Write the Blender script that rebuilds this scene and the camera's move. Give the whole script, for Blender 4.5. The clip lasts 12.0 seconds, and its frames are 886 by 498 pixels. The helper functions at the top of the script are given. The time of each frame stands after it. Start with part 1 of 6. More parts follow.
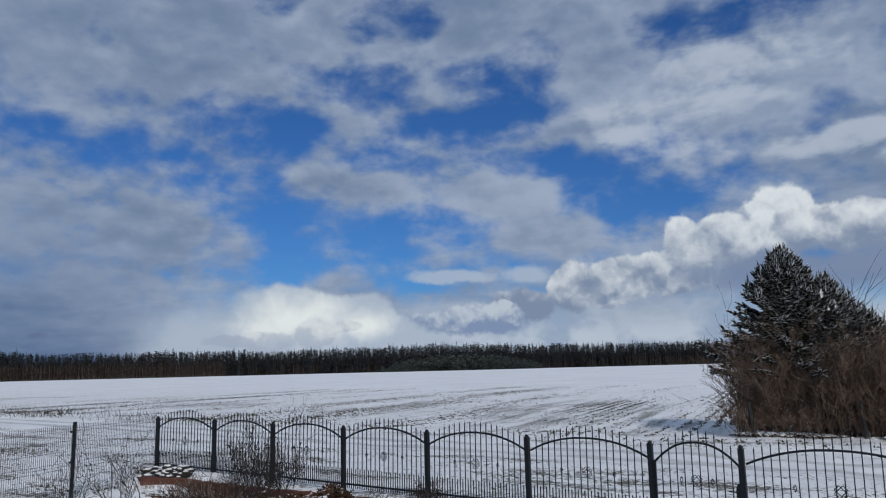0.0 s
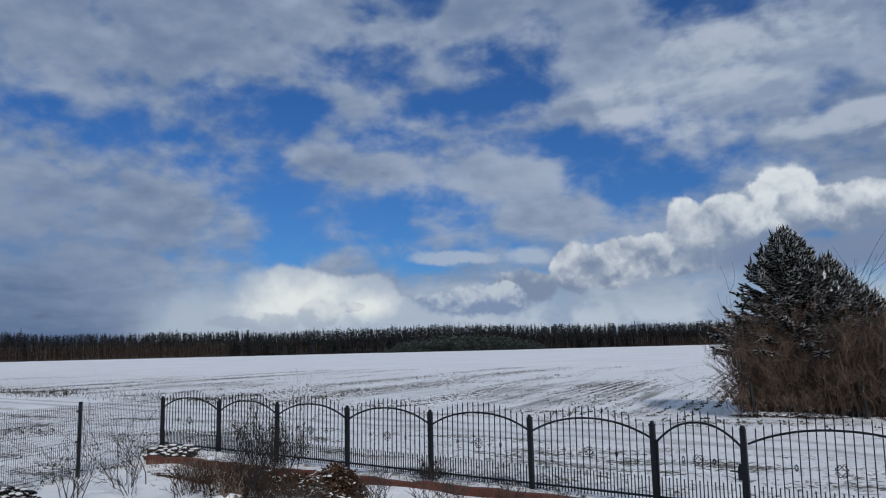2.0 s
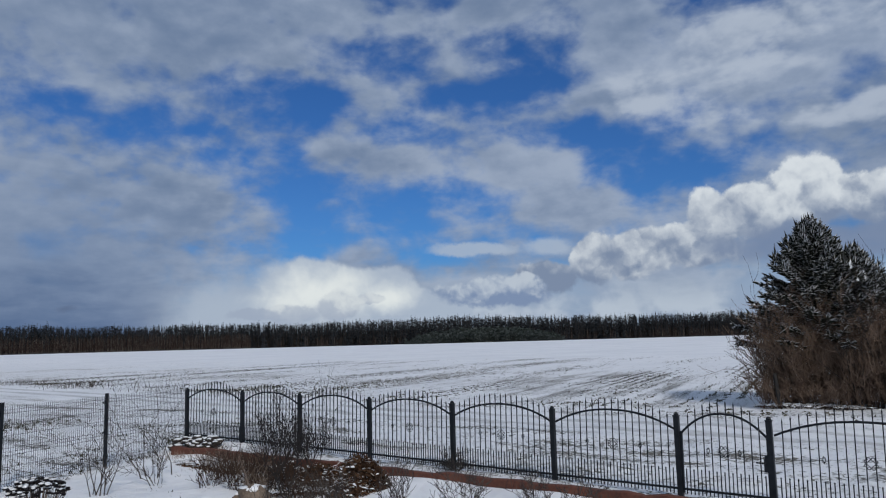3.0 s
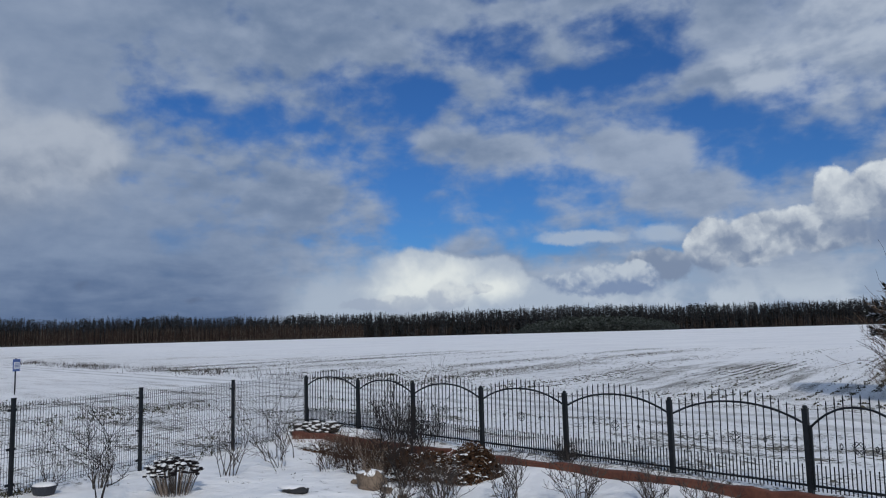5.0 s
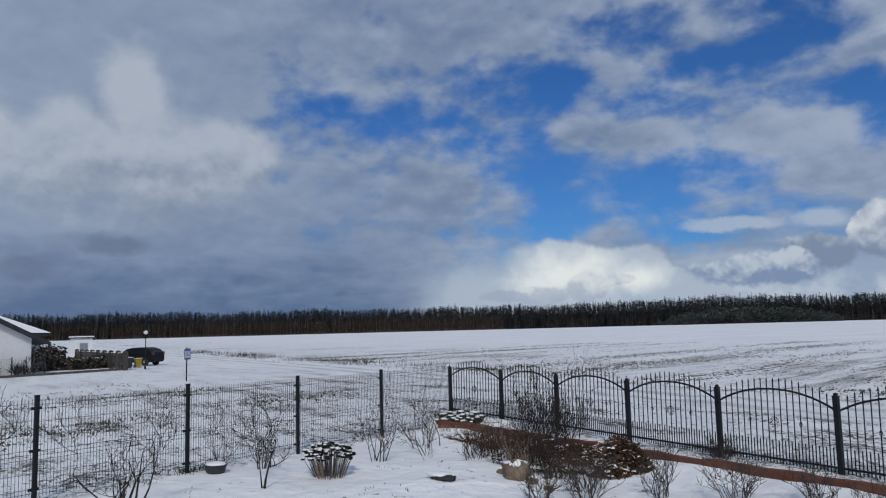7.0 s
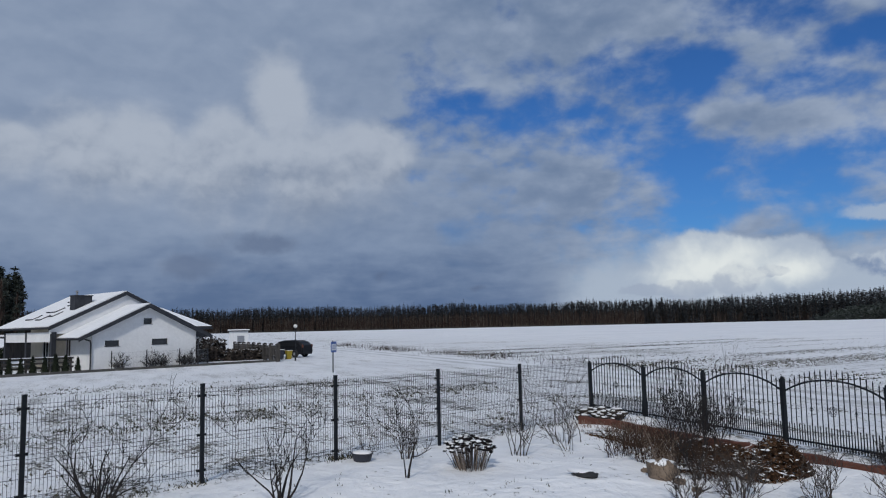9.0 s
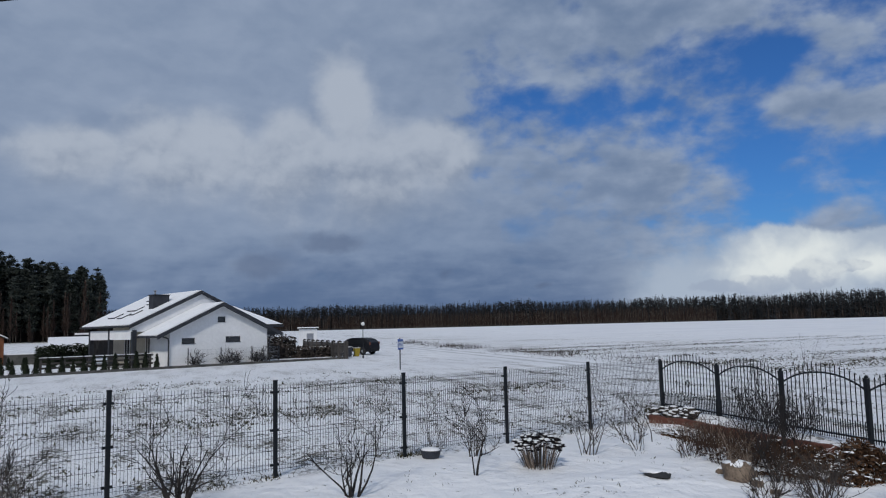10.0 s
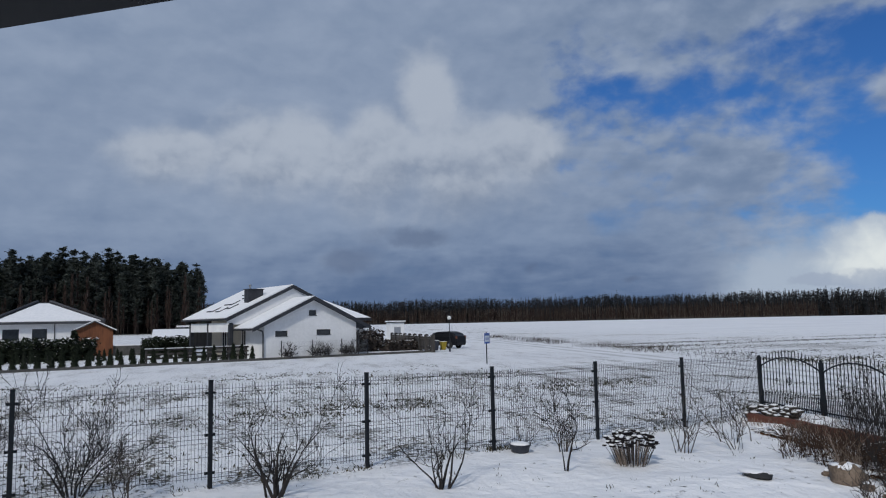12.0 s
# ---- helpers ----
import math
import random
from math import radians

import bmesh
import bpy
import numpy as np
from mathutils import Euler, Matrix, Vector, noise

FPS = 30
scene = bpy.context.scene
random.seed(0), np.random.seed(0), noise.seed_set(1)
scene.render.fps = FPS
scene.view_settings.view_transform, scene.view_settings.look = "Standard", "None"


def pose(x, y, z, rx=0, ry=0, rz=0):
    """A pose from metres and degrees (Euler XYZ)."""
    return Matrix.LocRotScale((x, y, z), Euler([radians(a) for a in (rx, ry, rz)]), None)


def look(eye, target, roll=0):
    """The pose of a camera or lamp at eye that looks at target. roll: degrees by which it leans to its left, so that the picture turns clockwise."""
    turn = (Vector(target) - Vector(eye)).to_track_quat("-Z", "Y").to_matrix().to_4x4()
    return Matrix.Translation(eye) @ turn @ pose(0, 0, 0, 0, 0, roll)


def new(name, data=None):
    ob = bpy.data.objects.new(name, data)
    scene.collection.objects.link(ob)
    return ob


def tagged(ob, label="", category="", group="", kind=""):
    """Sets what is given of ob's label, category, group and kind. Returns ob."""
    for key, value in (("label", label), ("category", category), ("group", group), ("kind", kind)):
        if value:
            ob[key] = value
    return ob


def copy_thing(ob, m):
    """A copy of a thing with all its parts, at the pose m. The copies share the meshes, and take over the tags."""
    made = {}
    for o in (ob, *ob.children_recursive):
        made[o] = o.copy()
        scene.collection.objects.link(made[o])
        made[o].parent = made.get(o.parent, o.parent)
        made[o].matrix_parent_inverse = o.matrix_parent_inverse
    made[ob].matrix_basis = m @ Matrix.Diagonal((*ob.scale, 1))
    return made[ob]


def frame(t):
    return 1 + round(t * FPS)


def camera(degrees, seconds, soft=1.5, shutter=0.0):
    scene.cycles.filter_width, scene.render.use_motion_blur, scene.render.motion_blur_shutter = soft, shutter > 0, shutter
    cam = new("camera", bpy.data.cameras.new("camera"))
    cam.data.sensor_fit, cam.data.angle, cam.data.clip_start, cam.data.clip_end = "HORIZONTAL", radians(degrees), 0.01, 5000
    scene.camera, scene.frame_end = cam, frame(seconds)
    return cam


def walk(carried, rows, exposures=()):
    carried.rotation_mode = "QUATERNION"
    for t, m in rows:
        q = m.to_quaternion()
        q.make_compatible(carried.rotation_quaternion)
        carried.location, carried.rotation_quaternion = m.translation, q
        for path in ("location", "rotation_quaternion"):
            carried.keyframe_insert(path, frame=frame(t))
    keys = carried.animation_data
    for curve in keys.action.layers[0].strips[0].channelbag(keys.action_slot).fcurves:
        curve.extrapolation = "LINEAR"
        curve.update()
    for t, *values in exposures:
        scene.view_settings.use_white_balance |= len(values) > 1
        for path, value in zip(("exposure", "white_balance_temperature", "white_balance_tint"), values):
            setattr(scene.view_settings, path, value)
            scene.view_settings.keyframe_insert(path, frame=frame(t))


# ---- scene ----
cam = camera(61.80, 12.0, soft=1.15)
# seconds, eye x y z, yaw, pitch, roll
ROWS = [
    (0.0, -0.000, -0.000, 2.313, 34.84, 9.30, 1.42),
    (0.5, 0.006, -0.003, 2.313, 34.98, 9.18, 1.43),
    (1.0, 0.005, -0.003, 2.312, 34.97, 8.85, 1.41),
    (1.5, 0.000, -0.004, 2.312, 34.97, 8.33, 1.45),
    (2.0, -0.011, -0.006, 2.313, 35.03, 7.84, 1.39),
    (2.5, -0.037, -0.004, 2.315, 35.49, 7.44, 1.43),
    (4.5, -0.066, -0.006, 2.315, 42.38, 6.78, 1.63),
    (5.0, -0.078, -0.019, 2.312, 44.91, 6.64, 1.50),
    (5.5, -0.080, -0.035, 2.310, 47.65, 6.56, 1.43),
    (6.0, -0.083, -0.043, 2.309, 50.26, 6.43, 1.50),
    (6.5, -0.087, -0.053, 2.307, 52.44, 6.31, 1.60),
    (7.0, -0.091, -0.068, 2.306, 55.63, 6.28, 1.46),
    (9.0, -0.097, -0.086, 2.307, 66.15, 6.10, 1.27),
    (9.5, -0.103, -0.099, 2.309, 68.66, 6.07, 1.32),
    (10.0, -0.106, -0.104, 2.312, 71.20, 6.02, 1.37),
    (10.5, -0.108, -0.108, 2.316, 73.17, 5.93, 1.39),
    (11.0, -0.110, -0.116, 2.319, 75.02, 5.81, 1.27),
    (11.5, -0.117, -0.129, 2.317, 76.62, 5.68, 1.15),
    (12.0, -0.132, -0.146, 2.308, 77.78, 5.71, 1.13),
]
walk(cam, [(t, pose(x, y, z, 90 + pitch, roll, yaw)) for t, x, y, z, yaw, pitch, roll in ROWS])


# ---- node helpers ----
class Nodes:
    """Short hand for building node trees."""

    def __init__(self, tree):
        self.t = tree
        tree.nodes.clear()

    def put(self, socket, value):
        if isinstance(value, bpy.types.NodeSocket):
            self.t.links.new(value, socket)
        elif value is not None:
            socket.default_value = value

    def node(self, kind):
        return self.t.nodes.new(kind)

    def math(self, op, a, b=None, c=None, clamp=False):
        n = self.node("ShaderNodeMath")
        n.operation, n.use_clamp = op, clamp
        for i, v in enumerate((a, b, c)):
            self.put(n.inputs[i], v)
        return n.outputs[0]

    def vmath(self, op, a, b=None):
        n = self.node("ShaderNodeVectorMath")
        n.operation = op
        self.put(n.inputs[0], a)
        if b is not None:
            self.put(n.inputs[1], b)
        return n.outputs["Value"] if op in ("LENGTH", "DOT_PRODUCT") else n.outputs[0]

    def xyz(self, x, y, z=0.0):
        n = self.node("ShaderNodeCombineXYZ")
        for i, v in enumerate((x, y, z)):
            self.put(n.inputs[i], v)
        return n.outputs[0]

    def split(self, v):
        n = self.node("ShaderNodeSeparateXYZ")
        self.put(n.inputs[0], v)
        return n.outputs

    def noise(self, vec, scale, detail=4.0, rough=0.55, distortion=0.0, color=False):
        n = self.node("ShaderNodeTexNoise")
        self.put(n.inputs["Vector"], vec)
        n.inputs["Scale"].default_value = scale
        n.inputs["Detail"].default_value = detail
        n.inputs["Roughness"].default_value = rough
        n.inputs["Distortion"].default_value = distortion
        return n.outputs["Color" if color else "Fac"]

    def step(self, v, lo, hi, a=0.0, b=1.0):
        n = self.node("ShaderNodeMapRange")
        n.interpolation_type = "SMOOTHSTEP"
        for i, q in enumerate((v, lo, hi, a, b)):
            self.put(n.inputs[i], q)
        return n.outputs[0]

    def mix(self, fac, a, b, blend="MIX"):
        n = self.node("ShaderNodeMix")
        n.data_type, n.blend_type = "RGBA", blend
        self.put(n.inputs[0], fac)
        for sock, v in ((n.inputs[6], a), (n.inputs[7], b)):
            self.put(sock, (*v, 1.0) if isinstance(v, tuple) and len(v) == 3 else v)
        return n.outputs[2]


SKY_R, SKY_G, SKY_B = 0.0235, 0.047, 0.077
SUN_POWER, SUN_SIZE = 1.74, 5.0

# ---- world: broken cloud over a blue sky ----
SUN_AZ, SUN_EL = 326.0, 38.0
world = bpy.data.worlds.new("cloudy_sky")
scene.world = world
world.use_nodes = True
W = Nodes(world.node_tree)
way = W.vmath("NORMALIZE", W.node("ShaderNodeTexCoord").outputs["Generated"])
dx, dy, dz = W.split(way)
az = W.math("ADD", W.math("MULTIPLY", W.math("ARCTAN2", W.math("MULTIPLY", dy, -1.0), W.math("MULTIPLY", dx, -1.0)), 57.2958), 180.0)
el = W.math("MULTIPLY", W.math("ARCSINE", dz), 57.2958)
here = W.xyz(az, el)


def warped(scale, detail, amount_az, amount_el, rough=0.6):
    c = W.vmath("SUBTRACT", W.noise(way, scale, detail, rough, color=True), (0.5, 0.5, 0.5))
    return W.vmath("ADD", here, W.vmath("MULTIPLY", c, (amount_az, amount_el, 0.0)))


def blob(at, a, e, ra, re):
    """1 in the middle of an ellipse of azimuth and height, 0 on its rim, negative outside."""
    d = W.vmath("MULTIPLY", W.vmath("SUBTRACT", at, (a, e, 0.0)), (1.0 / ra, 1.0 / re, 0.0))
    return W.math("SUBTRACT", 1.0, W.vmath("LENGTH", d))


def most(at, blobs):
    out = None
    for b in blobs:
        v = blob(at, *b)
        out = v if out is None else W.math("SMOOTH_MAX", out, v, 0.12)
    return out


sky = W.node("ShaderNodeTexSky")
sky.sky_type, sky.sun_disc = "NISHITA", False
sky.sun_elevation, sky.sun_rotation = radians(SUN_EL), radians(90.0 - SUN_AZ)
sky.dust_density, sky.ozone_density = 0.4, 2.5
blue = W.mix(1.0, sky.outputs[0], (SKY_R, SKY_G, SKY_B), "MULTIPLY")

def cells(vec, scale, detail=3.0, rough=0.55):
    """Billows: 1 in the middle of a puff, falling to its rim."""
    n = W.node("ShaderNodeTexVoronoi")
    n.feature, n.normalize = "F1", True
    W.put(n.inputs["Vector"], vec)
    n.inputs["Scale"].default_value = scale
    n.inputs["Detail"].default_value = detail
    n.inputs["Roughness"].default_value = rough
    return W.math("SUBTRACT", 1.0, n.outputs["Distance"])


def centred(v, k, mid=0.5):
    return W.math("MULTIPLY", W.math("SUBTRACT", v, mid), k)


def plus(*vs):
    out = vs[0]
    for v in vs[1:]:
        out = W.math("ADD", out, v)
    return out


soft = warped(4.0, 6.0, 10.0, 6.5)
fine = warped(9.0, 9.0, 3.6, 2.6, 0.62)
# the clouds' ceiling, seen flat from below; a second look a step towards the sun gives its relief
deep = W.math("ADD", dz, 0.17)
flat = W.xyz(W.math("DIVIDE", dx, deep), W.math("DIVIDE", dy, deep), 0.3)
flat_sun = W.vmath("ADD", flat, (0.045, -0.03, 0.06))
grain = W.noise(flat, 2.3, 5.0, 0.5, 0.2)
grain_sun = W.noise(flat_sun, 2.3, 5.0, 0.5, 0.2)
squat = W.vmath("MULTIPLY", way, (1.0, 1.0, 1.7))
tuft = W.noise(squat, 10.0, 5.0, 0.50, 0.15)
tuft_up = W.noise(W.vmath("ADD", squat, (0.008, -0.006, 0.022)), 10.0, 5.0, 0.50, 0.15)
frag = W.noise(squat, 22.0, 6.0, 0.55, 0.2)
wide = W.noise(way, 2.7, 6.0, 0.55)
puff_at = W.vmath("ADD", way, W.vmath("MULTIPLY", W.vmath("SUBTRACT", W.noise(way, 26.0, 5.0, 0.6, color=True), (0.5, 0.5, 0.5)), (0.035, 0.035, 0.035)))
puff = cells(puff_at, 24.0, 2.5, 0.5)
puff_up = cells(W.vmath("ADD", puff_at, (0.006, -0.004, 0.016)), 24.0, 2.5, 0.5)
relief = plus(W.math("MULTIPLY", W.math("SUBTRACT", grain, grain_sun), 1.1), W.math("MULTIPLY", W.math("SUBTRACT", tuft, tuft_up), 1.3))
billow = W.math("SUBTRACT", puff, puff_up)
HOLES = [(131.3, 22.0, 5.0, 1.5), (138.4, 18.5, 4.6, 1.6), (122.7, 18.9, 5.2, 1.3), (114.8, 15.7, 6.0, 1.3), (149.3, 15.9, 4.6, 1.4),
         (140.2, 13.4, 3.4, 1.7), (131.5, 9.8, 8.5, 3.0), (127.0, 7.6, 4.0, 1.4), (109.8, 12.8, 6.5, 1.5), (93.6, 3.6, 2.2, 1.8), (101.0, 25.0, 6.0, 1.6),
         (154.5, 16.6, 3.6, 1.3), (119.8, 22.5, 3.6, 1.3), (128.0, 26.8, 3.2, 1.3), (118.4, 20.4, 4.0, 1.5), (129.5, 16.6, 3.0, 1.2), (143.0, 13.8, 2.4, 1.0), (137.5, 11.6, 3.4, 1.6)]
VEILS = [(122.0, 13.4, 7.0, 2.2), (104.5, 19.0, 8.5, 3.6), (131.8, 14.4, 6.0, 1.5), (146.0, 11.0, 5.0, 2.2), (117.0, 10.4, 5.0, 2.2), (144.0, 24.0, 12.0, 3.2), (95.0, 15.0, 6.0, 2.2), (112.0, 22.0, 4.0, 3.0)]
near_soft = W.vmath("ADD", W.vmath("MULTIPLY", soft, (0.5, 0.5, 0.0)), W.vmath("MULTIPLY", fine, (0.5, 0.5, 0.0)))
hole = W.step(most(near_soft, HOLES), -1.1, 0.75)
veil = W.step(most(near_soft, VEILS), -0.2, 0.7)
cover = plus(centred(grain, 0.8), centred(tuft, 2.0), centred(frag, 1.0), centred(puff, 0.6, 0.62), 0.25, W.math("MULTIPLY", hole, -0.66), W.math("MULTIPLY", veil, 0.28), W.step(az, 152.0, 166.0, 0.0, 0.45), W.step(el, 22.0, 27.0, 0.0, 0.10))
cover_mask = W.math("POWER", W.step(cover, -0.50, 0.40, 0.0, 0.985), 1.1)
glow = plus(0.40, relief, centred(wide, 0.8), centred(tuft, 0.5), W.math("MULTIPLY", W.step(most(soft, [(106.0, 18.6, 9.0, 4.5), (97.0, 19.0, 6.0, 4.0), (122.0, 13.0, 12.0, 3.0)]), -0.1, 0.8), 0.30), W.step(cover, 0.2, 0.75, 0.10, -0.12))
glow = plus(W.math("MULTIPLY", W.math("SUBTRACT", glow, 0.42), W.step(az, 146.0, 168.0, 1.0, 0.40)), 0.42, W.step(az, 150.0, 170.0, 0.0, 0.10))
ceiling = W.mix(W.step(glow, 0.0, 1.0), (0.19, 0.245, 0.35), (0.42, 0.46, 0.545))
sunlit = plus(most(near_soft, [(107.5, 17.2, 6.5, 2.6), (102.5, 20.6, 7.0, 3.4), (95.0, 15.3, 6.0, 2.4)]), centred(tuft, 1.6), W.math("MULTIPLY", relief, 2.0))
ceiling = W.mix(W.step(sunlit, 0.0, 0.8, 0.0, 0.75), ceiling, (0.56, 0.58, 0.63))
col = W.mix(cover_mask, blue, ceiling)
# slate bank low on the left
bank = W.math("MULTIPLY", W.step(plus(el, centred(wide, 9.0), centred(tuft, 4.0)), 2.5, 12.0, 1.0, 0.0), W.step(plus(az, centred(tuft, 14.0)), 138.0, 152.0))
bank_col = W.mix(W.step(plus(el, centred(tuft, 8.0), W.math("MULTIPLY", relief, 6.0)), -0.5, 10.0), (0.115, 0.168, 0.28), (0.265, 0.32, 0.43))
col = W.mix(W.math("MULTIPLY", bank, 0.93), col, bank_col)
# tall soft heap
heap_at = W.vmath("ADD", W.vmath("MULTIPLY", soft, (0.35, 0.35, 0.0)), W.vmath("MULTIPLY", fine, (0.65, 0.65, 0.0)))
heap = most(near_soft, [(168.5, 17.2, 3.5, 4.8), (161.8, 13.0, 4.4, 3.6), (172.8, 13.0, 5.0, 3.9), (180.5, 12.2, 7.5, 4.4), (187.5, 12.2, 6.0, 3.0), (166.5, 11.6, 8.5, 5.4), (173.5, 11.4, 7.0, 4.6)])
heap = plus(heap, centred(puff, 0.45, 0.62), centred(tuft, 0.6))
heap_lit = plus(el, centred(tuft, 7.0), centred(wide, 5.0), W.math("MULTIPLY", billow, 12.0), W.math("MULTIPLY", relief, 6.0))
heap_col = W.mix(W.step(heap_lit, 5.5, 16.5), (0.265, 0.30, 0.375), (0.51, 0.522, 0.565))
col = W.mix(W.step(heap, 0.0, W.step(el, 9.5, 14.0, 1.0, 0.5), 0.0, 0.9), col, heap_col)
# pale haze and bright bank over the far wood
low = W.math("MULTIPLY", W.step(plus(el, centred(tuft, 4.0)), 2.6, 6.2, 1.0, 0.0), W.step(plus(az, centred(tuft, 8.0)), 152.0, 140.0))
col = W.mix(W.math("MULTIPLY", low, 0.88), col, W.mix(W.step(plus(tuft, W.math("MULTIPLY", billow, 0.5)), 0.36, 0.66), (0.37, 0.425, 0.52), (0.60, 0.625, 0.66)))
anvil = plus(most(fine, [(137.2, 2.4, 5.6, 4.5), (142.4, 1.8, 6.0, 3.8), (132.0, 2.0, 4.6, 3.8), (128.0, 1.6, 4.0, 2.4)]), centred(puff, 0.22, 0.62), centred(tuft, 0.25))
core = most(near_soft, [(136.0, 3.9, 5.0, 2.2), (131.0, 3.6, 3.0, 1.4)])
anvil_col = W.mix(W.step(plus(core, centred(tuft, 0.9), W.math("MULTIPLY", billow, 1.2)), -0.35, 1.0), (0.48, 0.52, 0.585), (0.94, 0.905, 0.82))
col = W.mix(W.step(anvil, 0.0, W.step(az, 137.0, 143.0, 0.13, 0.65), 0.0, 0.96), col, anvil_col)
knots = plus(most(fine, [(134.6, 2.9, 1.5, 1.1), (137.6, 2.5, 2.6, 0.8), (132.6, 3.2, 1.2, 0.5), (140.5, 2.4, 2.4, 0.5)]), centred(puff, 1.0, 0.62), centred(tuft, 0.8))
col = W.mix(W.step(knots, 0.05, 0.35, 0.0, 0.6), col, W.mix(W.step(plus(el, W.math("MULTIPLY", billow, 7.0)), 2.6, 4.2), (0.40, 0.43, 0.51), (0.72, 0.71, 0.69)))
# heaped cumulus on the right, bright above and grey below
streak = plus(most(fine, [(124.0, 7.0, 4.6, 0.6), (118.5, 7.2, 2.6, 1.0)]), centred(tuft, 0.6))
col = W.mix(W.step(streak, 0.0, 0.5, 0.0, 0.85), col, (0.47, 0.52, 0.60))
cumulus = most(fine, [(114.8, 6.2, 1.9, 2.3), (111.2, 6.2, 2.8, 1.9), (106.3, 8.5, 1.9, 2.2), (103.4, 8.6, 2.4, 2.0), (99.8, 9.6, 2.6, 2.7), (95.3, 9.0, 3.2, 2.0), (118.6, 4.8, 2.8, 1.3), (90.0, 8.6, 4.0, 2.2), (107.6, 6.4, 4.0, 1.6)])
cumulus = plus(cumulus, centred(puff, 0.85, 0.64), centred(tuft, 0.5))
base = W.math("ADD", 4.5, W.math("MULTIPLY", W.math("SUBTRACT", 118.0, az), 0.14))
lift = plus(W.math("SUBTRACT", el, base), W.math("MULTIPLY", billow, 15.0), centred(tuft, 7.0))
cumulus_col = W.mix(W.step(lift, -2.0, 6.2), (0.25, 0.295, 0.39), (0.84, 0.82, 0.79))
col = W.mix(W.step(cumulus, 0.0, 0.20), col, cumulus_col)
under = most(fine, [(98.0, 6.3, 10.0, 1.7), (91.0, 6.6, 8.0, 1.6)])
col = W.mix(W.step(plus(under, centred(tuft, 0.8)), 0.0, 0.55, 0.0, 0.85), col, (0.225, 0.275, 0.385))
front = plus(most(fine, [(122.4, 3.7, 4.6, 1.1), (120.4, 4.2, 2.2, 1.1)]), centred(puff, 1.3, 0.62), centred(tuft, 1.0))
col = W.mix(W.step(front, 0.0, 0.25, 0.0, 0.92), col, W.mix(W.step(plus(el, W.math("MULTIPLY", billow, 9.0)), 3.0, 5.2), (0.24, 0.30, 0.43), (0.60, 0.62, 0.65)))
wisp = W.math("ADD", most(fine, [(169.0, 6.7, 2.8, 0.8), (175.0, 5.2, 3.8, 1.6), (153.3, 2.9, 0.9, 0.4), (161.0, 4.4, 1.2, 0.6)]), centred(tuft, 3.0))
col = W.mix(W.step(wisp, 0.0, 0.9, 0.0, 0.6), col, (0.13, 0.165, 0.25))
ground_side = W.step(el, -1.5, 0.0)
back = W.node("ShaderNodeBackground")
W.put(back.inputs[0], W.mix(1.0, W.mix(ground_side, (0.5, 0.53, 0.58), col), (0.785, 0.865, 0.95), "MULTIPLY"))
back.inputs[1].default_value = 1.0
W.t.links.new(back.outputs[0], W.node("ShaderNodeOutputWorld").inputs[0])

sun = new("sun", bpy.data.lights.new("sun", "SUN"))
sun.data.energy, sun.data.angle, sun.data.color = SUN_POWER, radians(SUN_SIZE), (1.0, 0.95, 0.88)
sun_way = Vector((math.cos(radians(SUN_AZ)) * math.cos(radians(SUN_EL)), math.sin(radians(SUN_AZ)) * math.cos(radians(SUN_EL)), math.sin(radians(SUN_EL))))
sun.matrix_world = look(sun_way * 60, (0, 0, 0))

# ---- materials ----
def surface(name, low, high, scale=6.0, rough=0.7, metal=0.0, bump=0.2, bump_scale=40.0, stretch=(1, 1, 1), per_object=0.0, spec=0.4):
    """A procedural surface: two tones at two scales of noise, with a fine relief."""
    mat = bpy.data.materials.new(name)
    mat.use_nodes = True
    n = Nodes(mat.node_tree)
    p = n.vmath("MULTIPLY", n.node("ShaderNodeTexCoord").outputs["Object"], stretch)
    fac = n.math("ADD", n.math("MULTIPLY", n.noise(p, scale, 5.0, 0.6), 0.6), n.math("MULTIPLY", n.noise(p, scale * 7.3, 4.0, 0.6), 0.4))
    if per_object:
        rnd = n.node("ShaderNodeObjectInfo").outputs["Random"]
        fac = n.math("ADD", fac, n.math("MULTIPLY", n.math("SUBTRACT", rnd, 0.5), per_object))
    col = n.mix(n.step(fac, 0.34, 0.66), low, high)
    b = n.node("ShaderNodeBsdfPrincipled")
    n.put(b.inputs["Base Color"], col)
    n.put(b.inputs["Roughness"], n.math("ADD", rough - 0.08, n.math("MULTIPLY", fac, 0.16)))
    b.inputs["Metallic"].default_value = metal
    b.inputs["Specular IOR Level"].default_value = spec
    if bump:
        bn = n.node("ShaderNodeBump")
        bn.inputs["Strength"].default_value = bump
        bn.inputs["Distance"].default_value = 0.01
        n.put(bn.inputs["Height"], n.noise(p, bump_scale, 5.0, 0.6))
        n.put(b.inputs["Normal"], bn.outputs[0])
    n.t.links.new(b.outputs[0], n.node("ShaderNodeOutputMaterial").inputs[0])
    return mat


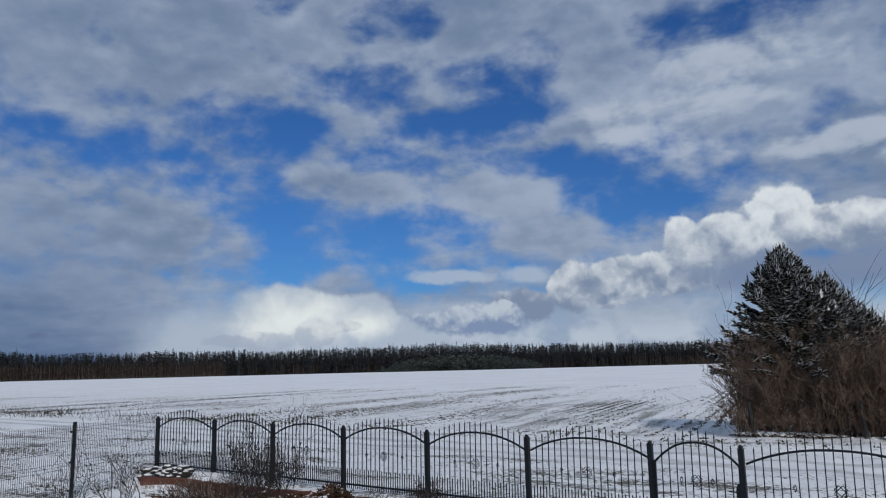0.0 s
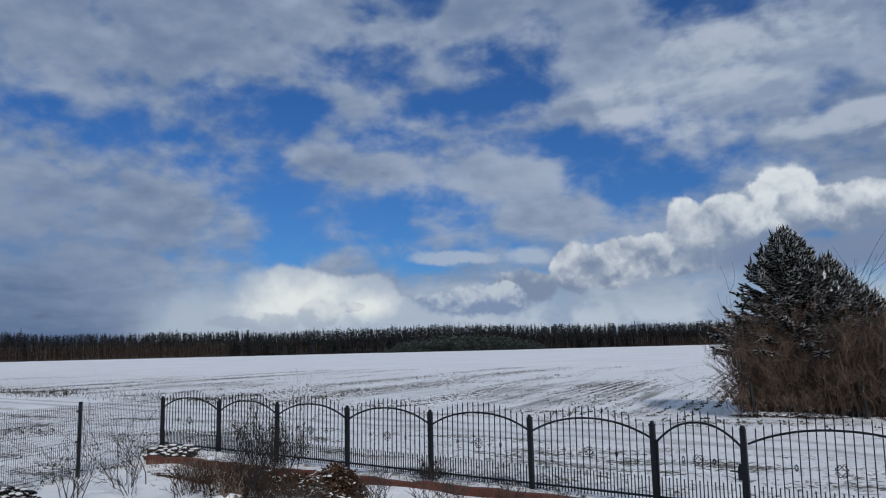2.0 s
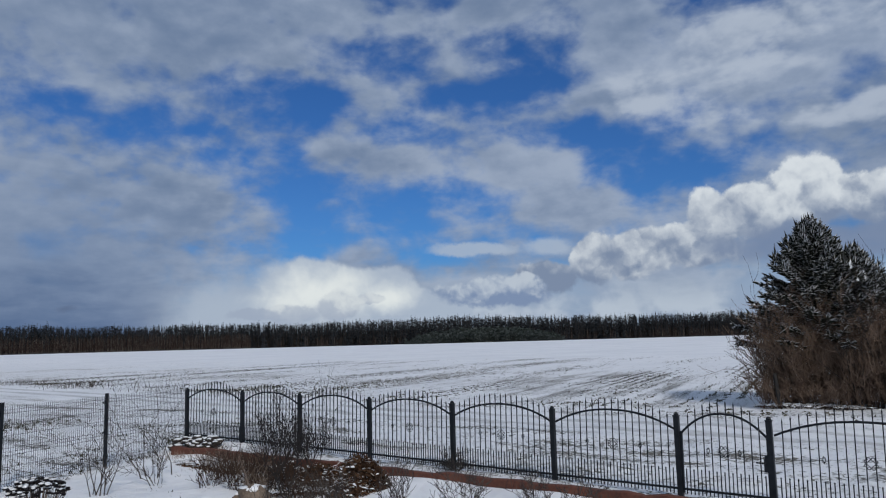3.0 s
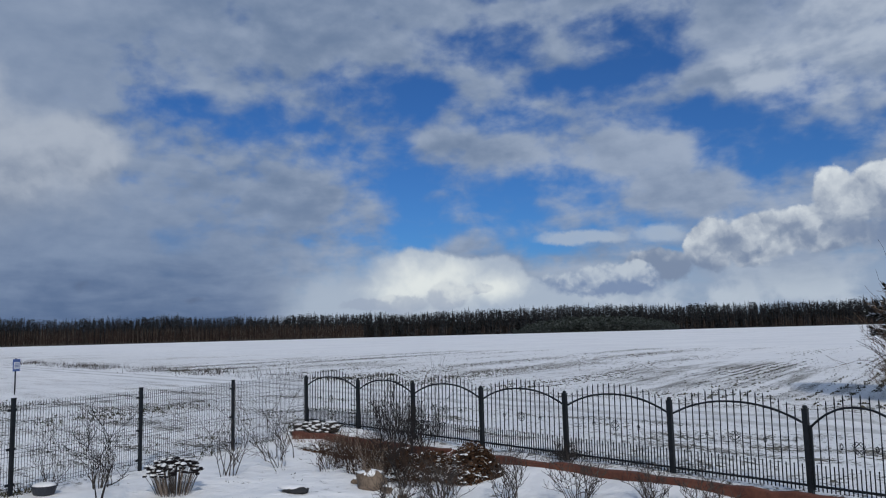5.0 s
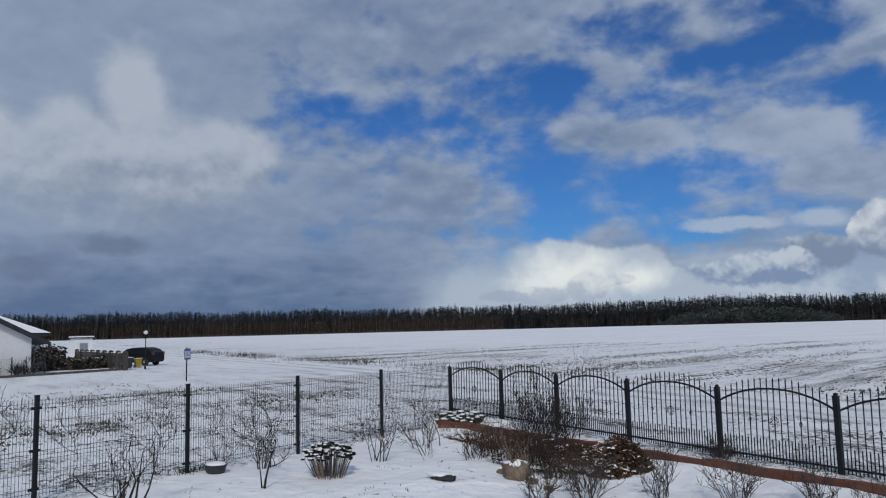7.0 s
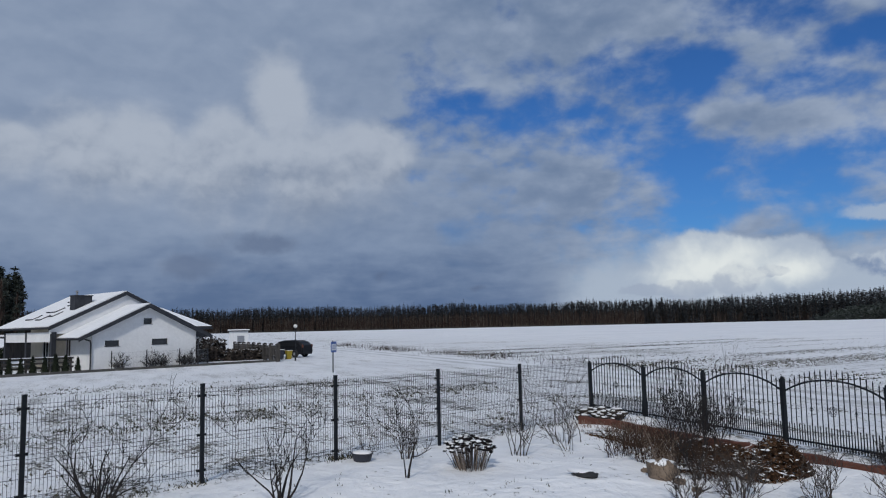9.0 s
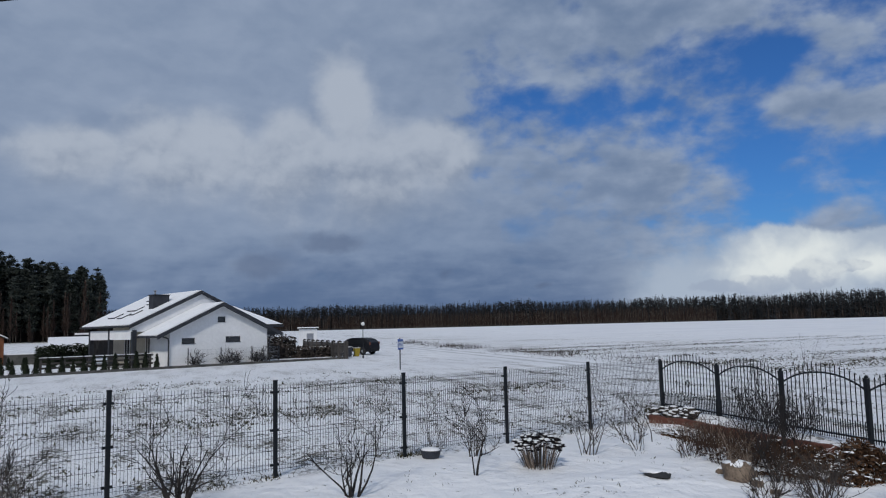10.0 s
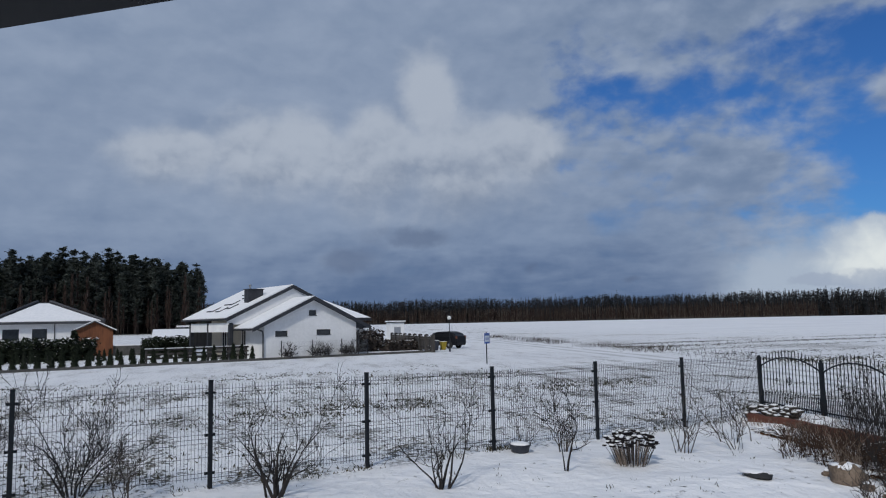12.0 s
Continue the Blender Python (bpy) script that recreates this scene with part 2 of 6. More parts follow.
def island_surface(name, tones, rough=0.85):
    """Leaves, needles and twigs: each loose piece takes a tone of its own."""
    mat = bpy.data.materials.new(name)
    mat.use_nodes = True
    n = Nodes(mat.node_tree)
    rnd = n.node("ShaderNodeNewGeometry").outputs["Random Per Island"]
    big = n.noise(n.node("ShaderNodeTexCoord").outputs["Object"], 0.25, 3.0)
    v = n.math("ADD", n.math("MULTIPLY", rnd, 0.75), n.math("MULTIPLY", n.math("SUBTRACT", big, 0.5), 0.8), clamp=True)
    ramp = n.node("ShaderNodeValToRGB")
    els = ramp.color_ramp.elements
    for i, c in enumerate(tones):
        at = i / (len(tones) - 1)
        e = els[0] if i == 0 else els[1] if i == len(tones) - 1 else els.new(at)
        e.position, e.color = at, (*c, 1)
    n.put(ramp.inputs[0], v)
    b = n.node("ShaderNodeBsdfPrincipled")
    n.put(b.inputs["Base Color"], ramp.outputs[0])
    b.inputs["Roughness"].default_value = rough
    b.inputs["Specular IOR Level"].default_value = 0.15
    n.t.links.new(b.outputs[0], n.node("ShaderNodeOutputMaterial").inputs[0])
    return mat


# fence corner and run of the wire fence; rows of the field
CORNER = Vector((-15.69, 10.78, 0.0))
MESH_WAY = Vector((math.cos(radians(289.2)), math.sin(radians(289.2)), 0.0))
MESH_OUT = Vector((MESH_WAY.y, -MESH_WAY.x, 0.0))
ROW_WAY = Vector((math.cos(radians(101.0)), math.sin(radians(101.0)), 0.0))


def ground_material():
    mat = bpy.data.materials.new("snowy_ground")
    mat.use_nodes = True
    n = Nodes(mat.node_tree)
    p = n.node("ShaderNodeTexCoord").outputs["Object"]
    x, y, z = n.split(p)
    rel = n.vmath("SUBTRACT", p, tuple(CORNER))
    out = n.vmath("DOT_PRODUCT", rel, tuple(MESH_OUT))
    rowx = n.vmath("DOT_PRODUCT", p, (-ROW_WAY.y, ROW_WAY.x, 0.0))
    rowy = n.vmath("DOT_PRODUCT", p, tuple(ROW_WAY))
    # line of the track: beyond it lies the ploughed field
    track = n.math("SUBTRACT", y, n.math("ADD", 20.3, n.math("MULTIPLY", x, -0.075)))
    field = n.step(track, 1.0, 4.0)
    garden = n.math("MULTIPLY", n.step(out, 0.4, -0.4), n.step(y, 11.0, 10.0))
    fine = n.noise(p, 5.5, 8.0, 0.68)
    mid = n.noise(p, 0.9, 5.0, 0.6)
    wide = n.noise(p, 0.085, 4.0, 0.55)
    rows = n.noise(n.xyz(rowx, n.math("MULTIPLY", rowy, 0.06), 0.0), 1.5, 4.0, 0.65)
    cross = n.noise(n.xyz(n.math("MULTIPLY", x, 0.22), y, 0.0), 0.9, 5.0, 0.6)
    # meadow: grass through thin snow, in loose bands
    speck = n.noise(p, 9.0, 6.0, 0.7)
    meadow_bare = n.math("ADD", n.math("ADD", n.math("MULTIPLY", speck, 0.75), n.math("MULTIPLY", mid, 0.25)), n.math("MULTIPLY", cross, 0.45))
    meadow_mask = n.math("MULTIPLY", n.step(meadow_bare, 0.755, 0.80), n.step(out, 15.0, 24.0, 0.92, 0.35))
    # field: dark lines along the rows, thicker in one broad patch
    px = n.math("DIVIDE", n.math("ADD", x, 17.0), 15.0)
    py = n.math("DIVIDE", n.math("SUBTRACT", y, 39.0), 11.0)
    patch = n.math("SUBTRACT", 1.0, n.math("SQRT", n.math("ADD", n.math("MULTIPLY", px, px), n.math("MULTIPLY", py, py))), clamp=True)
    away = n.step(y, 26.0, 120.0, 0.04, -0.09)
    field_bare = n.math("ADD", n.math("ADD", n.math("MULTIPLY", rows, 0.40), n.math("MULTIPLY", speck, 0.62)), n.math("MULTIPLY", wide, 0.30))
    field_bare = n.math("ADD", n.math("ADD", field_bare, n.math("MULTIPLY", patch, 0.02)), away)
    field_mask = n.math("MULTIPLY", n.step(field_bare, 0.71, 0.80), 0.8)
    # garden: nearly whole snow with a few blades
    garden_mask = n.step(n.math("ADD", n.math("MULTIPLY", fine, 0.8), n.math("MULTIPLY", mid, 0.35)), 0.70, 0.76, 0.0, 0.75)
    mask = n.math("ADD", n.math("MULTIPLY", meadow_mask, n.math("SUBTRACT", 1.0, field)), n.math("MULTIPLY", field_mask, field))
    mask = n.math("ADD", n.math("MULTIPLY", mask, n.math("SUBTRACT", 1.0, garden)), n.math("MULTIPLY", garden_mask, garden))
    # the track itself is driven-over snow
    lane = n.math("MULTIPLY", n.step(n.math("ABSOLUTE", n.math("ADD", track, 1.6)), 2.6, 1.4), n.step(garden, 0.5, 0.0))
    mask = n.math("MULTIPLY", mask, n.math("SUBTRACT", 1.0, n.math("MULTIPLY", lane, 0.85)))
    tone = n.mix(n.step(mid, 0.4, 0.6), (0.045, 0.045, 0.03), (0.075, 0.06, 0.04))
    soil = n.mix(n.step(fine, 0.45, 0.62), tone, (0.105, 0.10, 0.065))
    snow = n.mix(n.step(n.math("ADD", n.math("MULTIPLY", mid, 0.5), n.math("MULTIPLY", wide, 0.5)), 0.36, 0.62), (0.79, 0.80, 0.82), (0.90, 0.905, 0.915))
    # wheel ruts are packed and dirty
    wob = n.math("ADD", track, n.math("MULTIPLY", n.math("SUBTRACT", mid, 0.5), 0.5))
    ruts = n.math("MAXIMUM", n.step(n.math("ABSOLUTE", n.math("ADD", wob, 2.5)), 0.42, 0.18), n.step(n.math("ABSOLUTE", n.math("ADD", wob, 0.9)), 0.42, 0.18))
    snow = n.mix(n.math("MULTIPLY", ruts, n.step(fine, 0.35, 0.6, 0.35, 0.9)), snow, (0.50, 0.50, 0.50))
    col = n.mix(mask, snow, soil)
    b = n.node("ShaderNodeBsdfPrincipled")
    n.put(b.inputs["Base Color"], col)
    n.put(b.inputs["Roughness"], n.math("ADD", 0.62, n.math("MULTIPLY", mask, 0.3)))
    b.inputs["Specular IOR Level"].default_value = 0.25
    bn = n.node("ShaderNodeBump")
    bn.inputs["Strength"].default_value = 0.95
    bn.inputs["Distance"].default_value = 0.15
    tall = n.math("ADD", n.math("MULTIPLY", n.noise(p, 2.2, 7.0, 0.55), 0.8), n.math("MULTIPLY", n.math("MULTIPLY", rows, field), 0.5))
    n.put(bn.inputs["Height"], n.math("SUBTRACT", tall, n.math("MULTIPLY", mask, 0.25)))
    n.put(b.inputs["Normal"], bn.outputs[0])
    n.t.links.new(b.outputs[0], n.node("ShaderNodeOutputMaterial").inputs[0])
    return mat


SNOWY = ground_material()
# underside's shade put into a near-black tone, offsetting bounce from the snow
SOFFIT = surface("shaded_black_soffit", (0.004, 0.004, 0.005), (0.010, 0.010, 0.011), 2.0, 0.7, stretch=(1, 6, 1))
SNOW = surface("fresh_snow", (0.80, 0.81, 0.83), (0.90, 0.905, 0.915), 3.0, 0.65, bump=0.5, bump_scale=9.0, spec=0.25)
IRON = surface("black_painted_iron", (0.006, 0.008, 0.011), (0.015, 0.018, 0.023), 8.0, 0.5, bump=0.12, bump_scale=90, spec=0.22)
WIRE = surface("dark_coated_wire", (0.012, 0.015, 0.02), (0.03, 0.034, 0.04), 9.0, 0.5, bump=0.0)
PLASTER = surface("white_render_plaster", (0.70, 0.71, 0.72), (0.80, 0.81, 0.82), 0.7, 0.85, bump=0.25, bump_scale=60, spec=0.2)
BEIGE = surface("beige_render_plaster", (0.46, 0.42, 0.35), (0.60, 0.55, 0.46), 0.9, 0.85, bump=0.25, bump_scale=60, spec=0.2)
SLATE = surface("anthracite_roof_trim", (0.016, 0.018, 0.024), (0.036, 0.039, 0.047), 2.5, 0.6, bump=0.15)
TILE = surface("anthracite_roof_tile", (0.03, 0.033, 0.04), (0.07, 0.072, 0.08), 5.0, 0.65, bump=0.5, bump_scale=14)
PANE = surface("dark_window_glass", (0.012, 0.015, 0.02), (0.03, 0.036, 0.045), 0.6, 0.12, bump=0.0, spec=0.6)
CONCRETE = surface("grey_concrete", (0.16, 0.16, 0.155), (0.30, 0.295, 0.28), 2.2, 0.85, bump=0.4, bump_scale=25)
KERBSTONE = surface("dark_damp_concrete", (0.05, 0.05, 0.048), (0.11, 0.108, 0.10), 2.2, 0.85, bump=0.4, bump_scale=25)
GREYWOOD = surface("weathered_grey_wood", (0.026, 0.024, 0.023), (0.075, 0.068, 0.063), 3.0, 0.8, bump=0.4, bump_scale=20, stretch=(1, 1, 0.15), per_object=0.3)
BROWNWOOD = surface("stained_brown_boards", (0.11, 0.038, 0.016), (0.21, 0.078, 0.032), 2.0, 0.7, bump=0.4, bump_scale=14, stretch=(1, 1, 0.12))
OXIDE = surface("red_oxide_kerb", (0.075, 0.026, 0.017), (0.15, 0.055, 0.034), 2.4, 0.8, bump=0.5, bump_scale=22)
DARKROCK = surface("dark_damp_stone", (0.018, 0.015, 0.014), (0.06, 0.05, 0.043), 4.0, 0.85, bump=0.7, bump_scale=14)
ROCK = surface("field_stone", (0.09, 0.064, 0.046), (0.24, 0.185, 0.14), 4.0, 0.85, bump=0.7, bump_scale=14)
CARPAINT = surface("black_car_paint", (0.008, 0.009, 0.012), (0.012, 0.013, 0.017), 1.0, 0.5, bump=0.0, spec=0.1)
RUBBER = surface("tyre_rubber", (0.012, 0.012, 0.012), (0.03, 0.03, 0.03), 8.0, 0.85)
CARGLASS = surface("tinted_car_glass", (0.006, 0.007, 0.009), (0.012, 0.013, 0.016), 1.0, 0.3, bump=0.0, spec=0.25)
CHROME = surface("alloy_metal", (0.4, 0.4, 0.42), (0.55, 0.55, 0.57), 3.0, 0.35, metal=1.0, bump=0.0)
POTPLASTIC = surface("dark_plastic", (0.014, 0.016, 0.026), (0.03, 0.034, 0.048), 5.0, 0.5, bump=0.1)
YELLOW = surface("yellow_plastic", (0.24, 0.18, 0.015), (0.34, 0.26, 0.02), 3.0, 0.5, bump=0.0)
BLUEPAINT = surface("blue_sign_enamel", (0.02, 0.07, 0.28), (0.035, 0.11, 0.38), 2.0, 0.4, bump=0.0)
SIGNWHITE = surface("white_enamel", (0.68, 0.69, 0.70), (0.78, 0.79, 0.80), 2.0, 0.45, bump=0.0)
STEEL = surface("galvanised_steel", (0.28, 0.29, 0.31), (0.42, 0.43, 0.45), 6.0, 0.5, metal=0.8, bump=0.1)
LAMPGLASS = surface("opal_lamp_glass", (0.66, 0.66, 0.64), (0.78, 0.78, 0.76), 4.0, 0.3, bump=0.0)
BARK = surface("grey_brown_bark", (0.035, 0.028, 0.024), (0.11, 0.09, 0.075), 9.0, 0.9, bump=0.6, bump_scale=30, stretch=(1, 1, 0.3))
DARKBARK = surface("dark_wet_bark", (0.010, 0.0085, 0.0085), (0.032, 0.027, 0.025), 9.0, 0.85, bump=0.5, bump_scale=30, stretch=(1, 1, 0.3))
TWIG = island_surface("red_brown_twigs", [(0.028, 0.018, 0.014), (0.062, 0.038, 0.028), (0.10, 0.064, 0.046)])
THICKET = island_surface("brushwood_twigs", [(0.075, 0.047, 0.034), (0.18, 0.12, 0.085), (0.30, 0.22, 0.165)])
GREYTWIG = island_surface("grey_twigs", [(0.028, 0.024, 0.024), (0.065, 0.055, 0.05), (0.13, 0.11, 0.095)])
DRY = island_surface("dry_stalks", [(0.16, 0.115, 0.085), (0.30, 0.235, 0.185), (0.46, 0.385, 0.325)])
RUST = island_surface("rusty_dead_leaves", [(0.022, 0.013, 0.009), (0.070, 0.036, 0.019), (0.17, 0.092, 0.05)])
SEEDHEAD = island_surface("dark_seed_heads", [(0.010, 0.009, 0.011), (0.03, 0.024, 0.024)])
NEEDLE = island_surface("spruce_needles", [(0.016, 0.018, 0.013), (0.036, 0.038, 0.027), (0.075, 0.075, 0.056)])
PINE = island_surface("pine_needles", [(0.010, 0.015, 0.010), (0.024, 0.033, 0.022), (0.045, 0.058, 0.042), (0.10, 0.115, 0.105)])
# bluish cast paints in the distance haze; the palest tone is frost
FARPINE = island_surface("hazed_frosty_far_conifers", [(0.006, 0.008, 0.010), (0.013, 0.016, 0.019), (0.024, 0.029, 0.033), (0.060, 0.068, 0.075)])
FROSTPINE = island_surface("frosted_young_pine", [(0.022, 0.03, 0.024), (0.05, 0.062, 0.052), (0.12, 0.135, 0.13)])
THUJA = island_surface("thuja_green", [(0.008, 0.012, 0.008), (0.02, 0.03, 0.017), (0.035, 0.045, 0.026)])
BROWNWOODS = island_surface("bare_brown_woods", [(0.022, 0.014, 0.012), (0.050, 0.032, 0.025), (0.09, 0.062, 0.05)])
# near-black tones that put the shade inside the woods into colour
WOODSHADE = island_surface("wood_inner_shade", [(0.008, 0.007, 0.007), (0.016, 0.013, 0.012), (0.03, 0.023, 0.02)])
PALETRUNK = surface("pale_trunks", (0.05, 0.042, 0.036), (0.17, 0.15, 0.13), 0.6, 0.9, bump=0.0)
PINETRUNK = surface("pine_trunks", (0.022, 0.017, 0.014), (0.056, 0.042, 0.033), 0.6, 0.9, bump=0.0)

# ---- mesh helpers ----
rng = np.random.default_rng(7)


class Mesh:
    """Collects vertices and faces for one mesh."""

    def __init__(self):
        self.v, self.f = [], []

    def add(self, verts, faces):
        k = len(self.v)
        self.v.extend(tuple(p) for p in verts)
        self.f.extend(tuple(i + k for i in q) for q in faces)
        return self

    def box(self, x0, x1, y0, y1, z0, z1, m=None):
        c = [(x, y, z) for z in (z0, z1) for x, y in ((x0, y0), (x1, y0), (x1, y1), (x0, y1))]
        if m is not None:
            c = [tuple(m @ Vector(p)) for p in c]
        return self.add(c, [(3, 2, 1, 0), (4, 5, 6, 7), (0, 1, 5, 4), (1, 2, 6, 5), (2, 3, 7, 6), (3, 0, 4, 7)])

    def tube(self, points, radii, n=5, cap=True):
        """A tapered tube along points."""
        pts = [Vector(p) for p in points]
        rings = []
        for i, p in enumerate(pts):
            t = (pts[min(i + 1, len(pts) - 1)] - pts[max(i - 1, 0)]).normalized()
            a = t.cross(Vector((0.31, 0.95, 0.08)) if abs(t.z) > 0.8 else Vector((0, 0, 1))).normalized()
            b = t.cross(a)
            r = radii[i] if hasattr(radii, "__len__") else radii
            rings.append([p + (a * math.cos(2 * math.pi * k / n) + b * math.sin(2 * math.pi * k / n)) * r for k in range(n)])
        faces = [(i * n + k, i * n + (k + 1) % n, (i + 1) * n + (k + 1) % n, (i + 1) * n + k) for i in range(len(pts) - 1) for k in range(n)]
        if cap:
            faces += [tuple(range(n))[::-1], tuple((len(pts) - 1) * n + k for k in range(n))]
        return self.add([q for ring in rings for q in ring], faces)

    def lathe(self, profile, n=12, at=(0, 0, 0)):
        """Turned round the z axis: profile of (radius, height)."""
        v = [(at[0] + r * math.cos(2 * math.pi * k / n), at[1] + r * math.sin(2 * math.pi * k / n), at[2] + z) for r, z in profile for k in range(n)]
        f = [(i * n + k, i * n + (k + 1) % n, (i + 1) * n + (k + 1) % n, (i + 1) * n + k) for i in range(len(profile) - 1) for k in range(n)]
        f += [tuple(range(n))[::-1], tuple((len(profile) - 1) * n + k for k in range(n))]
        return self.add(v, f)

    def lump(self, at, size, seed, uneven=0.25, rings=5, n=8):
        """A rounded uneven lump."""
        r = np.random.default_rng(seed)
        prof = []
        for i in range(rings + 1):
            a = math.pi * i / rings
            for k in range(n):
                s = 1 + uneven * (r.random() - 0.5) * 2
                b = 2 * math.pi * k / n
                prof.append((at[0] + size[0] * s * math.sin(a) * math.cos(b), at[1] + size[1] * s * math.sin(a) * math.sin(b), at[2] - size[2] * s * math.cos(a)))
        f = [(i * n + k, i * n + (k + 1) % n, (i + 1) * n + (k + 1) % n, (i + 1) * n + k) for i in range(rings) for k in range(n)]
        return self.add(prof, f)

    def weld(self):
        """Joins vertices that lie on one another."""
        at, index, v = {}, [], []
        for p in self.v:
            k = tuple(round(c, 3) for c in p)
            if k not in at:
                at[k] = len(v)
                v.append(p)
            index.append(at[k])
        self.v, self.f = v, [tuple(index[i] for i in q) for q in self.f]
        return self

    def data(self, name, material, smooth=False):
        me = bpy.data.meshes.new(name)
        me.from_pydata(self.v, [], self.f)
        me.materials.append(material)
        if smooth:
            me.shade_smooth()
        me.update()
        return me


def part(name, mesh, material, parent, label="", smooth=False, at=None):
    me = mesh if isinstance(mesh, bpy.types.Mesh) else mesh.data(name, material, smooth)
    ob = new(name, me)
    ob.parent = parent
    if at is not None:
        ob.matrix_basis = at
    return tagged(ob, label) if label else ob


def thing(name, label, category, m=None, group="", kind=""):
    ob = new(name)
    ob.empty_display_size = 0.1
    if m is not None:
        ob.matrix_basis = m
    return tagged(ob, label, category, group, kind)


def solo(name, mesh, material, label, category, m=None, group="", kind="", smooth=False):
    ob = new(name, mesh if isinstance(mesh, bpy.types.Mesh) else mesh.data(name, material, smooth))
    if m is not None:
        ob.matrix_basis = m
    return tagged(ob, label, category, group, kind)


def arrays(name, chunks, materials):
    """One mesh from (vertices, triangles, material index) arrays."""
    vs, ts, ms, k = [], [], [], 0
    for v, t, mi in chunks:
        vs.append(v)
        ts.append(t + k)
        ms.append(np.full(len(t), mi, np.int32))
        k += len(v)
    v, t, mi = np.concatenate(vs).astype(np.float32), np.concatenate(ts).astype(np.int32), np.concatenate(ms)
    me = bpy.data.meshes.new(name)
    me.vertices.add(len(v))
    me.vertices.foreach_set("co", v.ravel())
    me.loops.add(3 * len(t))
    me.loops.foreach_set("vertex_index", t.ravel())
    me.polygons.add(len(t))
    me.polygons.foreach_set("loop_start", np.arange(0, 3 * len(t), 3, dtype=np.int32))
    me.polygons.foreach_set("loop_total", np.full(len(t), 3, np.int32))
    for m in materials:
        me.materials.append(m)
    me.polygons.foreach_set("material_index", mi)
    me.update(calc_edges=True)
    return me


# ---- the lie of the land ----
def smooth01(t):
    t = np.clip(t, 0, 1)
    return t * t * (3 - 2 * t)


def fence_foot(x):
    return np.clip(0.26 - 0.0157 * (x + 15.69), 0.0, 0.3)


def land(x, y):
    x, y = np.asarray(x, float), np.asarray(y, float)
    r = np.hypot(x, y)
    h = 2.1 * smooth01((r - 75) / 330)
    out = (x - CORNER.x) * MESH_OUT.x + (y - CORNER.y) * MESH_OUT.y
    # bank under the iron fence
    h = h + (fence_foot(x) - 0.03) * smooth01((y - 9.85) / 0.5) * smooth01((15.0 - y) / 3.0) * smooth01((1.2 - out) / 1.2) * smooth01((8 - x) / 4)
    # snow banked against the kerb
    h = h + 0.10 * smooth01((x + 9.8) / 1.3) * smooth01((y - 8.9) / 0.8) * smooth01((9.98 - y) / 0.1)
    near = smooth01((60 - r) / 40)
    h = h + near * (0.035 * np.sin(0.9 * x + 1.3) * np.sin(0.7 * y) + 0.02 * np.sin(2.3 * x + 0.8 * y) + 0.015 * np.sin(1.7 * y - 2.9 * x + 1))
    track = y - (20.3 - 0.075 * x)
    for rut in (-2.5, -0.9):
        h = h - 0.05 * np.exp(-((track - rut) / 0.28) ** 2) * smooth01((160 - r) / 60)
    return h + 0.10 * smooth01((track - 1.0) / 1.2) * smooth01((4.2 - track) / 1.5) * smooth01((140 - r) / 40)


def land_at(x, y):
    return float(land(x, y))


def build_ground():
    n = 340
    u = np.linspace(-1, 1, n)
    s = 14 * np.sinh(u * math.asinh(2600 / 14))
    X, Y = np.meshgrid(s - 8, s + 9, indexing="ij")
    v = np.stack([X, Y, land(X, Y)], -1).reshape(-1, 3)
    i = np.arange(n * n).reshape(n, n)
    a, b, c, d = i[:-1, :-1].ravel(), i[1:, :-1].ravel(), i[1:, 1:].ravel(), i[:-1, 1:].ravel()
    me = arrays("ground", [(v, np.concatenate([np.stack([a, b, c], 1), np.stack([a, c, d], 1)]), 0)], [SNOWY])
    me.shade_smooth()
    solo("ground", me, None, "snow-covered ground with grass and stubble showing through", "ground", kind="structure")


build_ground()


# ---- own house: roof overhang, wall and terrace by the viewer ----
def build_own_house():
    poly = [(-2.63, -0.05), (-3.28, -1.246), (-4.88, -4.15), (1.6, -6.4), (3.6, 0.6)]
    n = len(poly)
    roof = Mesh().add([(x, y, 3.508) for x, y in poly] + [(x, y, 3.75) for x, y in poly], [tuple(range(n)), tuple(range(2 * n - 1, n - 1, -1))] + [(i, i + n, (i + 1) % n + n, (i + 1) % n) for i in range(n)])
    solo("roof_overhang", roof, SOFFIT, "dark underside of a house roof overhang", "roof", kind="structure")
    m = pose(1.55, -1.0, 0, 0, 0, 61)
    solo("wall_house", Mesh().box(-4.5, 2.0, -0.35, 0, -0.1, 3.53, m), PLASTER, "plain white plastered house wall", "wall", kind="structure")
    solo("terrace_floor", Mesh().box(-4.5, 2.0, 0.0, 2.6, -0.1, 0.72, m), CONCRETE, "raised grey concrete terrace slab", "terrace", kind="structure")


build_own_house()


# ---- wrought-iron fence ----
GATE_X = [-15.69, -13.64, -11.79, -9.85, -7.885, -5.90, -3.88, -2.62, -0.30]
FENCE_Y = 10.78


def arch_z(u, rise, spring):
    """Height of the arched rail at u in -1..1."""
    return spring + rise * (1 - abs(u) ** 2.2)


